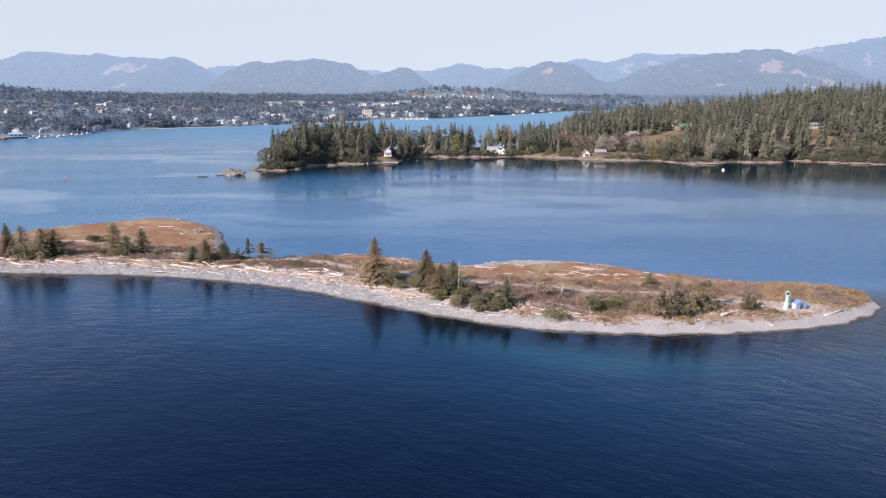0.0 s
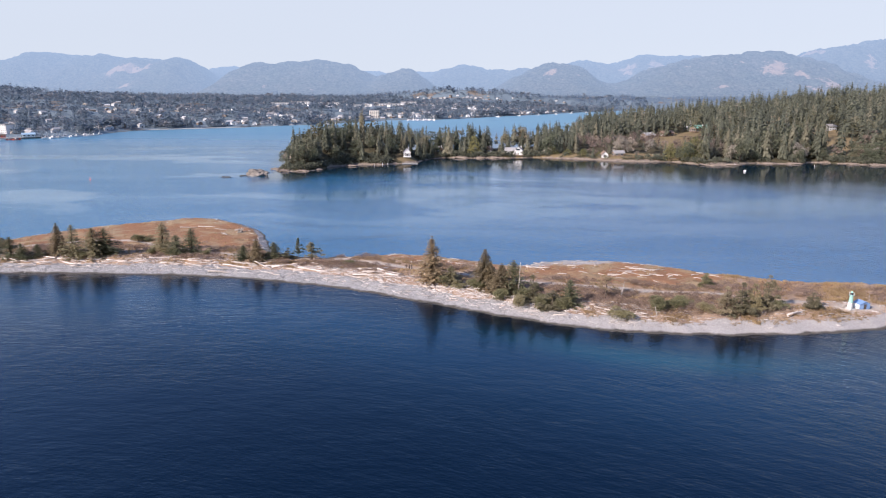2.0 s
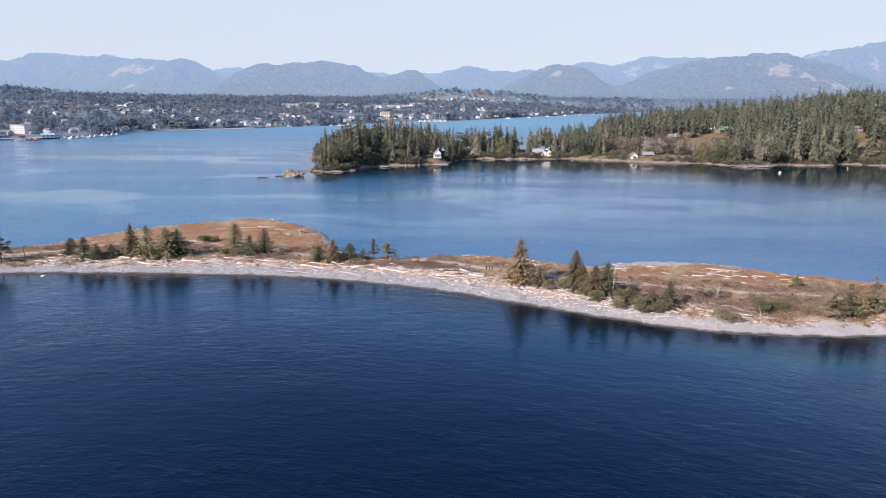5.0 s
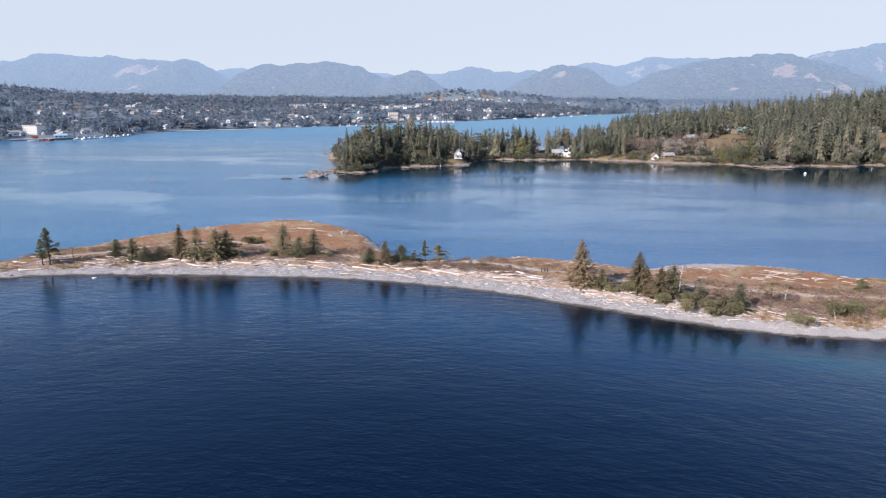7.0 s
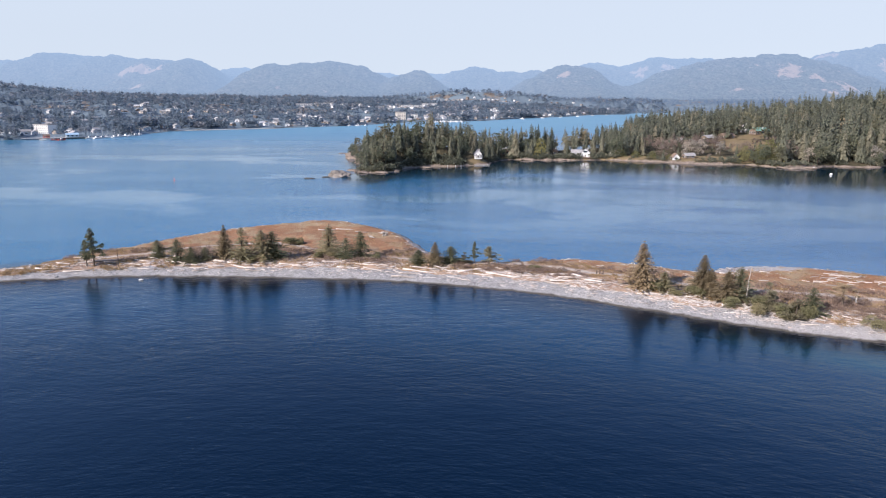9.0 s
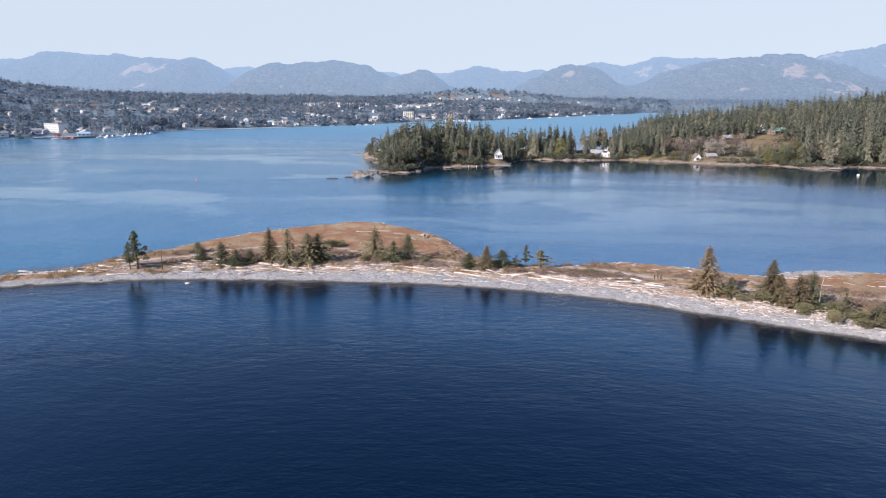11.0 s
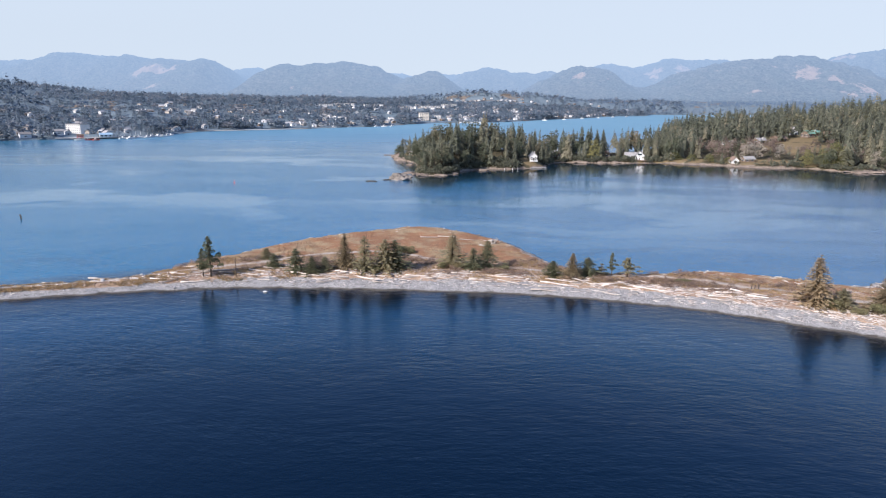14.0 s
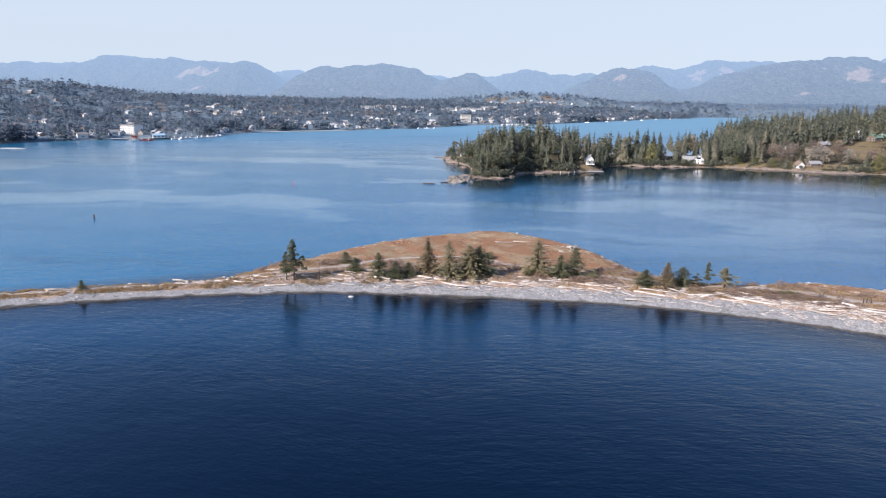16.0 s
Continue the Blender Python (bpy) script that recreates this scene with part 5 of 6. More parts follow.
stone("rock_islet", rocks[1], (-146, 449, 0.2), (2.2, 1.8, 1.0), 60, "small bare tan rock in the harbour")
stone("rock_islet", awash, (-160, 412, 0.0), (2.4, 1.2, 0.6), 20, "low wet rock awash beside the islet")
stone("rock_islet", awash, (-168.5, 404, 0.0), (3.6, 1.2, 0.6), -4, "low wet rock awash beside the islet")
for i, (x, y, a, b_, c_) in enumerate(((-140, 444, 4.5, 2.6, 1.5), (-156, 514, 4, 3, 1.2), (-162, 551, 7, 5, 3.6), (-168, 565, 9, 7, 4.6), (-172, 583, 9, 8, 4.4),
                                       (-120, 455, 4, 3, 1.4), (-168, 553, 7, 5, 3.0), (-100, 481, 5, 3, 1.3), (-128, 446, 6, 3, 1.3), (-150, 457, 5, 3, 1.2), (175, 498, 7, 3.5, 1.8), (184, 500, 8, 3, 1.8), (192, 504, 6, 3, 1.5), (222, 512, 7, 3, 1.3), (240, 511, 7, 3, 1.4), (300, 503, 8, 3, 1.5),
                                       (-18, 550, 8, 4, 2.0), (-4, 551, 7, 4, 2.2), (10, 552, 7, 4, 2.0), (285, 510, 5, 3, 1.4), (168, 502, 4, 3, 1.2))):
    stone("shore_rock", rocks[i % 4], (x, y, 0.3), (a * 0.85, b_ * 0.85, c_ * 0.7), rl.uniform(-20, 20), "weathered tan bedrock along the peninsula shore", "shore rocks")
boulders = [stone_mesh("boulder", 10 + i, 0.25, M["boulder"], 2) for i in range(3)]
for i in range(26):
    x = rl.uniform(-230, 96)
    y = float(spit_front(x)) + rl.uniform(0.6, 8)
    s = rl.uniform(0.14, 0.38)
    stone("boulder", boulders[i % 3], on_spit(x, y, 0), (s * 1.3, s, s * 0.8), rl.uniform(0, 360), "grey boulder on the gravel beach", "beach boulders")
pale = surface("white_rock", (0.36, 0.37, 0.37), (0.54, 0.54, 0.53), 1.5, 8.0, 0.8, 0.03)
white_stone = stone_mesh("white_rock", 21, 0.25, pale, 2)
stone("white_rock", white_stone, (-155.2, 166.6, 0.05), (0.7, 0.42, 0.32), 10, "whitish rock in the shallows off the beach")
for x, y, s in ((-114, 247, 0.4), (-200, 169.8, 0.5), (-193, 176.5, 0.45), (-34, 191.5, 0.3), (-56, 187, 0.3)):
    stone("white_rock", white_stone, on_spit(x, y, -0.2), (s * 1.1, s, s), 40, "whitish rock on the harbour side of the spit")

# the root wad on the marsh
wad = empty_thing("root_wad", "grey uprooted stump with splayed roots on the marsh", "driftwood", "", on_spit(-96.5, 224, 0.05), -60)
rr = random.Random(41)
part("stump", tube([(-1.8, 0, 0.5), (0, 0, 0.9), (1.6, 0.1, 0.9)], [0.35, 0.5, 0.75], 9), M["dead_wood"], wad)
for i in range(16):
    a = rr.uniform(0, 6.28)
    ln = rr.uniform(1.0, 2.2)
    part("root", tube([(1.5, 0, 0.9), (1.7 + rr.uniform(0, 0.3), math.cos(a) * ln * 0.5, 0.9 + math.sin(a) * ln * 0.5), (1.5 + rr.uniform(-0.4, 0.6), math.cos(a + 0.3) * ln, max(0.05, 0.9 + math.sin(a + 0.3) * ln))], [0.24, 0.14, 0.05], 6), M["dead_wood"], wad)
ob = copy_thing(wad, pose(*on_spit(-99.5, 218, 0.1), 0, 0, 150))
ob.scale = (0.55, 0.55, 0.5)

# ---- the light tower and its hut ----
light_tower = empty_thing("light_tower", "small white tapered light tower with pale green top", "lighthouse", "", on_spit(75.3, 141.3, 0.1), 15)
light_tower.scale = (0.68, 0.68, 0.95)


def cone_part(r0, r1, z0, z1, sides=8):
    bm = bmesh.new()
    bmesh.ops.create_cone(bm, cap_ends=True, segments=sides, radius1=r0, radius2=r1, depth=z1 - z0, matrix=Matrix.Translation((0, 0, (z0 + z1) / 2)))
    return bm


part("base", box(-1.1, 1.1, -1.1, 1.1, 0, 0.25, 0.04), M["concrete"], light_tower, "concrete base slab")
part("tower", cone_part(0.85, 0.70, 0.25, 1.7), M["white_paint"], light_tower)
part("upper_tower", cone_part(0.695, 0.5, 1.7, 3.4), M["green_paint"], light_tower, "pale green upper tower")
part("gallery", cone_part(0.78, 0.82, 3.4, 3.55), M["green_paint"], light_tower)
part("lantern", cone_part(0.36, 0.36, 3.55, 4.15), M["glass"], light_tower, "dark glass lantern")
part("lantern_roof", cone_part(0.48, 0.05, 4.15, 4.6), M["green_paint"], light_tower)
part("door", box(-0.3, 0.3, -0.86, -0.74, 0.27, 1.75, 0.01), M["metal"], light_tower, "grey metal door")
for i in range(8):
    a = i * math.pi / 4
    part("railing_post", tube([(0.74 * math.cos(a), 0.74 * math.sin(a), 3.55), (0.74 * math.cos(a), 0.74 * math.sin(a), 4.2)], [0.025, 0.025], 5), M["white_paint"], light_tower)


def gable_prism(w, d, h0, h1):
    """A body w wide (x), d deep (y), with walls to h0 and gable ends to h1."""
    bm = bmesh.new()
    v0 = [bm.verts.new(p) for p in ((-w / 2, -d / 2, 0), (w / 2, -d / 2, 0), (w / 2, -d / 2, h0), (0, -d / 2, h1), (-w / 2, -d / 2, h0))]
    v1 = [bm.verts.new((v_.co.x, d / 2, v_.co.z)) for v_ in v0]
    bm.faces.new(v0)
    bm.faces.new(v1[::-1])
    for i in range(5):
        bm.faces.new((v0[i], v1[i], v1[(i + 1) % 5], v0[(i + 1) % 5]))
    bmesh.ops.recalc_face_normals(bm, faces=bm.faces)
    return bm


def roof_slabs(w, d, h0, h1, over=0.5, thick=0.22):
    bm = bmesh.new()
    k_ = (h1 - h0) / (w / 2)
    ex = w / 2 + over
    low = h1 - k_ * ex
    for s in (-1, 1):
        top = [(0, h1), (s * ex, low)]
        vs = []
        for yy in (-d / 2 - over, d / 2 + over):
            for (px, pz) in top:
                vs.append(bm.verts.new((px, yy, pz + 0.02)))
                vs.append(bm.verts.new((px, yy, pz + thick)))
        a0, a1, b0, b1, c0, c1, d0, d1 = vs
        for f in ((a1, b1, d1, c1), (a0, c0, d0, b0), (a0, b0, b1, a1), (c0, c1, d1, d0), (b0, d0, d1, b1), (a0, a1, c1, c0)):
            bm.faces.new(f)
    bmesh.ops.recalc_face_normals(bm, faces=bm.faces)
    return bm


hut = empty_thing("hut", "small gabled hut wrapped in bright blue tarpaulin", "hut", "", on_spit(78.6, 142.6, 0.05), 12, 0.78)
part("wall", gable_prism(3.2, 2.6, 1.6, 2.3), M["blue_paint"], hut)
part("roof", roof_slabs(3.2, 2.6, 1.6, 2.3, 0.2, 0.08), M["blue_paint"], hut)
part("door", box(-0.4, 0.4, -1.36, -1.28, 0.05, 1.5), M["dark_wood"], hut, "dark wooden door")
part("corner_sheet", box(-2.3, -1.62, -1.2, 0.6, 0.0, 1.5, 0.05), M["white_paint"], hut, "white side panel")

# short posts beside the trail
post_mesh = bpy.data.meshes.new("post")
pb = tube([(0, 0, 0), (0, 0, 1.2), (0, 0, 1.25)], [0.14, 0.13, 0.09], 8)
pb.to_mesh(post_mesh)
pb.free()
post_mesh.materials.append(M["dark_wood"])
for x, y in ((-28.6, 174.0), (-27.7, 174.2), (-26.9, 173.8)):
    thing("post", post_mesh, None, "short dark wooden post beside the trail", "post", "", "trail posts").location = on_spit(x, y)


# ---- houses ----
def window_part(parent, x, y, z, w, h, side):
    """A framed pane on the front (side 0), back (1), or the ends (2, 3)."""
    t_ = 0.06
    if side < 2:
        s = -1 if side == 0 else 1
        wdw = part("window", box(x - w / 2 - 0.1, x + w / 2 + 0.1, y + min(0, s * t_), y + max(0, s * t_), z - 0.1, z + h + 0.1), M["white_paint"], parent)
        part("pane", box(x - w / 2, x + w / 2, y + min(s * t_, s * (t_ + 0.02)), y + max(s * t_, s * (t_ + 0.02)), z, z + h), M["glass"], wdw, "dark window pane")
    else:
        s = -1 if side == 2 else 1
        wdw = part("window", box(y + min(0, s * t_), y + max(0, s * t_), x - w / 2 - 0.1, x + w / 2 + 0.1, z - 0.1, z + h + 0.1), M["white_paint"], parent)
        part("pane", box(y + min(s * t_, s * (t_ + 0.02)), y + max(s * t_, s * (t_ + 0.02)), x - w / 2, x + w / 2, z, z + h), M["glass"], wdw, "dark window pane")


def house(label, loc, rz, w, d, h0, h1, wall, roof, wins=2, storeys=1, group="", chimney=True, name="house", pane=0.5):
    """A gabled house; its gable faces -y."""
    hs = empty_thing(name, label, "house", group, loc, rz)
    part("wall", gable_prism(w, d, h0, h1), M[wall], hs)
    rf = part("roof", roof_slabs(w, d, h0, h1, 0.6, 0.25), M[roof], hs)
    if chimney:
        part("chimney", box(w * 0.18, w * 0.18 + 0.8, d * 0.1, d * 0.1 + 0.8, h0, h1 + 0.9, 0.03), M["concrete"], rf)
    sh = h0 / storeys
    for s in range(storeys):
        for i in range(wins):
            xx = (i + 0.5) / wins * w - w / 2
            window_part(hs, xx, -d / 2, s * sh + sh * 0.32, w / wins * pane, sh * 0.46 * pane / 0.5, 0)
            yy = (i + 0.5) / wins * d - d / 2
            window_part(hs, yy, -w / 2, s * sh + sh * 0.32, d / wins * pane * 0.9, sh * 0.46 * pane / 0.5, 2)
            window_part(hs, yy, w / 2, s * sh + sh * 0.32, d / wins * pane * 0.9, sh * 0.46 * pane / 0.5, 3)
    part("door", box(-0.5, 0.5, -d / 2 - 0.09, -d / 2 - 0.07, 0.05, 2.1), M["dark_wood"], hs, "dark front door")
    return hs


def on_pen(x, y, sink=0.3):
    return (x, y, float(pen_height(np.array([x]), np.array([y]))[0]) - sink)


def on_main(x, y, sink=0.4):
    return (x, y, float(main_height(np.array([x]), np.array([y]))[0]) - sink)


# house on the shore: a long roof with a big white gable towards the water
gh = house("large white shore house with grey roof and glazed gable", on_pen(31, 561.5), -12, 9.0, 9.0, 4.2, 8.0, "white_paint", "roof_grey", 3, 2, pane=0.34)
part("wing", gable_prism(7.5, 11.0, 3.6, 6.6), M["white_paint"], gh).matrix_basis = pose(-8.5, 1.5, 0, 0, 0, 90)
part("wing_roof", roof_slabs(7.5, 11.0, 3.6, 6.6, 0.6, 0.25), M["roof_grey"], gh, "grey shingle wing roof").matrix_basis = pose(-8.5, 1.5, 0, 0, 0, 90)
part("gable_window", box(-2.0, 2.0, -4.62, -4.53, 4.4, 6.2), M["glass"], gh, "wide gable window")
part("deck", box(-12, 6, -9, -4.7, -0.6, 0.1, 0.05), M["brown_wall"], gh, "wooden waterside deck")
gh.scale = (0.86, 0.86, 0.86)
wh = house("white cottage on the rocks with a steep roof", on_pen(-61.5, 513.5, -0.5), 8, 6.4, 6.6, 4.0, 7.2, "white_paint", "roof_grey", 2, 2, pane=0.28)
part("porch", box(-3.6, 3.6, -5.6, -3.4, -0.8, 0.15, 0.04), M["white_paint"], wh, "white porch deck")
for x in (-3.3, -1.1, 1.1, 3.3):
    part("porch_post", box(x - 0.08, x + 0.08, -5.5, -5.34, 0.15, 2.4), M["white_paint"], wh)
part("porch_roof", box(-3.8, 3.8, -5.8, -3.3, 2.4, 2.6, 0.05), M["roof_grey"], wh)
wh.scale = (0.85, 0.85, 0.85)
dock = empty_thing("dock", "pale floating dock below the white cottage", "dock", "", (-58, 500.5, 0.15), 10)
part("deck", box(-6, 6, -1.3, 1.3, 0.15, 0.45, 0.05), M["concrete"], dock)
for x in (-5.4, 5.4):
    part("pile", tube([(x, 1.5, -1.5), (x, 1.5, 2.0)], [0.16, 0.15], 8), M["dark_wood"], dock)
house("cream bungalow half hidden by shore shrubs", on_pen(59, 571), -20, 8.5, 11, 3.0, 5.6, "cream_paint", "roof_grey", 2)
house("small weathered white boathouse on the shore", on_pen(100, 540), 0, 5.2, 7, 2.4, 5.2, "white_paint", "roof_brown", 1, chimney=False)
house("low grey shed beside the shore meadow", on_pen(112, 543), -75, 4.6, 9, 2.4, 4.2, "brown_wall", "roof_grey", 2, chimney=False)
house("grey-green cabin behind the shore trees", on_pen(-38, 568), 10, 7, 9, 3.2, 5.4, "brown_wall", "roof_grey", 2)
house("dark cabin behind the shore trees", on_pen(5, 573), -15, 7, 9, 3.0, 5.2, "brown_wall", "roof_brown", 2)
house("tall white house on the hillside clearing", on_pen(222, 709), -20, 7, 8, 7.0, 9.0, "white_paint", "roof_grey", 2, 2)
house("wide house with a green roof above the meadow", on_pen(220, 668), -68, 9, 17, 4.2, 6.8, "brown_wall", "roof_green", 3)
house("brown bungalow on the hillside clearing", on_pen(241, 676), -75, 8, 12, 3.0, 5.0, "brown_wall", "roof_brown", 2)
house("brown timber bungalow on the hillside clearing", on_pen(183, 654), -70, 8, 13, 3.4, 5.4, "brown_wall", "roof_brown", 3)
house("pale grey hillside house between firs", on_pen(338, 650), -70, 7, 13, 4.0, 6.0, "town_white", "roof_grey", 4, 2)
house("white cabin roof among the firs", on_pen(137, 656), 20, 7, 8, 3.0, 5.4, "white_paint", "roof_grey", 2)
house("brown house beside the meadow", on_pen(165, 652), -60, 8, 12, 3.4, 5.6, "brown_wall", "roof_grey", 3)
house("low brown house at the meadow edge", on_pen(150, 628), -70, 8, 12, 3.0, 5.0, "brown_wall", "roof_brown", 2)
house("small white cottage on the headland rocks", on_pen(-161, 576), 30, 4.5, 5.5, 2.6, 4.2, "white_paint", "roof_grey", 1, chimney=False)


# ---- buoys, marker, floats ----
def buoy(label, x, y, r, mat_, top=True):
    b_ = empty_thing("buoy", label, "buoy", "", (x, y, 0))
    bm = bmesh.new()
    bmesh.ops.create_uvsphere(bm, u_segments=16, v_segments=10, radius=r, matrix=Matrix.Translation((0, 0, r * 0.45)) @ Matrix.Diagonal((1, 1, 0.9, 1)))
    for f in bm.faces:
        f.smooth = True
    part("float", bm, M[mat_], b_)
    if top:
        part("mast", tube([(0, 0, r), (0, 0, r * 3.2)], [r * 0.22, r * 0.18], 8), M[mat_], b_)
        part("top_mark", cone_part(r * 0.55, 0.05, r * 3.2, r * 4.2), M[mat_], b_)
    part("ring", tube([(0, 0, r * 1.25), (0, 0, r * 1.5)], [r * 0.14, r * 0.1], 6), M["metal"], b_)
    return b_


buoy("red channel buoy floating in the harbour", -248, 387, 0.42, "red_paint")
buoy("dark channel buoy floating in the harbour", -335, 516, 0.42, "dark_wood")
buoy("dark channel buoy floating in the harbour", -405, 401, 0.42, "dark_wood")
buoy("dark channel buoy floating in the harbour", -420, 370, 0.42, "dark_wood")
for x, y in ((190, 498), (181, 457)):
    buoy("white round mooring buoy off the wooded shore", x, y, 0.95, "white_paint", False)
mk = empty_thing("channel_marker", "dark timber pile marker standing in the water", "marker", "", (-288, 260, 0), 0, 0.75)
for a in (0, 2.1, 4.2):
    part("pile", tube([(0.5 * math.cos(a), 0.5 * math.sin(a), -2), (0.2 * math.cos(a), 0.2 * math.sin(a), 1.8)], [0.2, 0.16], 8), M["dark_wood"], mk)
part("board", box(-0.45, 0.45, -0.4, -0.32, 1.6, 2.5, 0.02), M["dark_wood"], mk)
part("cap", cone_part(0.35, 0.25, 1.75, 1.95), M["concrete"], mk)
sunk = log_mesh(150, 4.2, 0.22)
sunk.materials.clear()
fl = thing("floating_log", sunk, M["dark_wood"], "dark waterlogged log floating behind the spit", "driftwood")
fl.location, fl.rotation_euler = (-222.8, 204.5, -0.16), (0, 0, 0.15)
piling = bpy.data.meshes.new("piling")
pb = tube([(0, 0, -1.5), (0, 0, 1.5), (0, 0, 1.6)], [0.14, 0.13, 0.06], 8)
pb.to_mesh(piling)
pb.free()
piling.materials.append(M["white_paint"])
for x, y in ((-84, 487), (-78, 489), (-74, 490), (246, 491)):
    thing("piling", piling, None, "pale mooring pile standing off the wooded shore", "piling", "", "mooring piles").location = (x, y, 0)


# ---- the town across the harbour ----
rt = random.Random(51)


def town_house_kind(wall, roof, w, d, h0, h1):
    h = house("white house of the waterfront town among trees" if wall == "town_white" else "brown cedar house of the waterfront town among trees" if wall == "brown_wall" else "tan house of the waterfront town among trees", (0, 0, -50), 0, w, d, h0, h1, wall, roof, 1, 1, "town houses", False, "house", 0.26)
    return h


kinds = [town_house_kind("town_white", "roof_grey", 7, 9, 3.4, 5.6), town_house_kind("town_white", "roof_pale", 7, 9.5, 4.2, 6.2), town_house_kind("tan_paint", "roof_grey", 7.5, 9, 3.6, 5.6),
         town_house_kind("town_white", "roof_grey", 8, 12, 4.6, 6.8), town_house_kind("tan_paint", "roof_pale", 7, 9, 3.4, 5.2), town_house_kind("brown_wall", "roof_grey", 7, 9, 3.4, 5.2)]
spots = []
open_front = set()


def try_house(x, y, gap=13):
    d = float(main_depth(np.array([x]), np.array([y]))[0])
    if d < 9 or any((x - a) ** 2 + (y - b_) ** 2 < gap * gap for a, b_ in spots):
        return
    k_ = rt.choice(kinds)
    spots.append((x, y))
    copy_thing(k_, pose(*on_main(x, y), 0, 0, rt.uniform(-90, 90)))


# the shore rows, the slopes above, and the new estate on the rise
for i in range(130):
    y = rt.uniform(1100, 2200)
    try_house(float(coast(y)) - rt.uniform(15, 150), y)
for i in range(26):
    y = rt.uniform(720, 1050)
    try_house(float(coast(y)) - rt.uniform(15, 130), y)
for i in range(150):
    y = rt.uniform(1150, 2200)
    try_house(float(coast(y)) - rt.uniform(130, 520), y)
for i in range(40):
    y = rt.uniform(780, 1300)
    try_house(float(coast(y)) - rt.uniform(130, 420), y)
for i in range(14):
    try_house(-1060 + rt.uniform(-170, 90), 1210 + rt.uniform(-70, 80))
for i in range(80):
    try_house(rt.uniform(-300, 120), rt.uniform(2545, 2598), 11)
for i in range(16):
    try_house(rt.uniform(120, 520), rt.uniform(2420, 2640))
for k_ in kinds:
    for o in (*k_.children_recursive, k_):
        bpy.data.objects.remove(o)


def block(label, loc, rz, w, d, storeys, wall, bays, name="apartment_building"):
    """A flat-roofed building with rows of windows and balconies."""
    bl = empty_thing(name, label, "building", "", loc, rz)
    h = storeys * 3.0
    part("wall", box(-w / 2, w / 2, -d / 2, d / 2, 0, h, 0.05), M[wall], bl)
    part("roof", box(-w / 2 - 0.5, w / 2 + 0.5, -d / 2 - 0.5, d / 2 + 0.5, h, h + 0.5, 0.05), M["roof_grey"], bl)
    for s in range(storeys):
        for i in range(bays):
            x = (i + 0.5) / bays * w - w / 2
            window_part(bl, x, -d / 2, s * 3.0 + 0.7, w / bays * 0.42, 1.3, 0)
        if storeys > 2:
            part("balcony", box(-w / 2 - 0.1, w / 2 + 0.1, -d / 2 - 1.3, -d / 2 - 0.02, s * 3.0 + 2.75, s * 3.0 + 2.95), M["white_paint"], bl)
    return bl


block("five-storey white apartment block beside the harbour pier", on_main(-632, 842, 0.5), -20, 27, 14, 4, "white_paint", 7)
block("tall cream apartment tower above the marina", on_main(-232, 1490, 0.5), 10, 22, 16, 6, "cream_paint", 5)
block("white apartment wing above the marina", on_main(-206, 1508, 0.5), 10, 22, 16, 4, "white_paint", 6)
for x, y, w, s in ((-510, 1695, 46, 2), (-462, 1731, 52, 3), (-405, 1818, 60, 3), (-340, 1830, 40, 3), (-242, 1864, 60, 2), (-200, 1990, 46, 3), (-285, 1800, 40, 2)):
    block("long low white commercial building in the town", on_main(x, y, 0.5), rt.uniform(-5, 25), w, 20, s, "town_white", 8, "commercial_building")
    spots.append((x, y))
    open_front |= {(x + k_ * 9, y - 6) for k_ in range(-3, 4)}
    spots += [(x + k_ * 9, y - 6) for k_ in range(-3, 4)] + [(x + k_ * 9, y - 34) for k_ in range(-3, 4)]
spots += [(-632, 842), (-622, 828), (-228, 1490), (-200, 1508), (-615, 815)]

# pier, fish plant, boats
pier = empty_thing("pier", "dark timber pier with sheds at the town shore", "pier", "", (-580, 785, 0), 35)
part("deck", box(-38, 30, -5, 5, 1.6, 2.1, 0.05), M["concrete"], pier)
for i in range(16):
    x = -36 + i * 4.3
    for y in (-4.5, 4.5):
        part("pile", tube([(x, y, -2), (x, y, 1.7)], [0.25, 0.22], 7), M["dark_wood"], pier)
shed = house("white fish shed with pale blue roof on the pier", (-566, 793, 2.1), 125, 7, 14, 3.2, 5.0, "white_paint", "roof_blue", 3, 1, "", False, "shed")
house("orange-red boat shed on the pier", (-590, 779, 2.1), 125, 5, 7, 2.6, 3.8, "red_paint", "roof_brown", 2, 1, "", False, "shed")


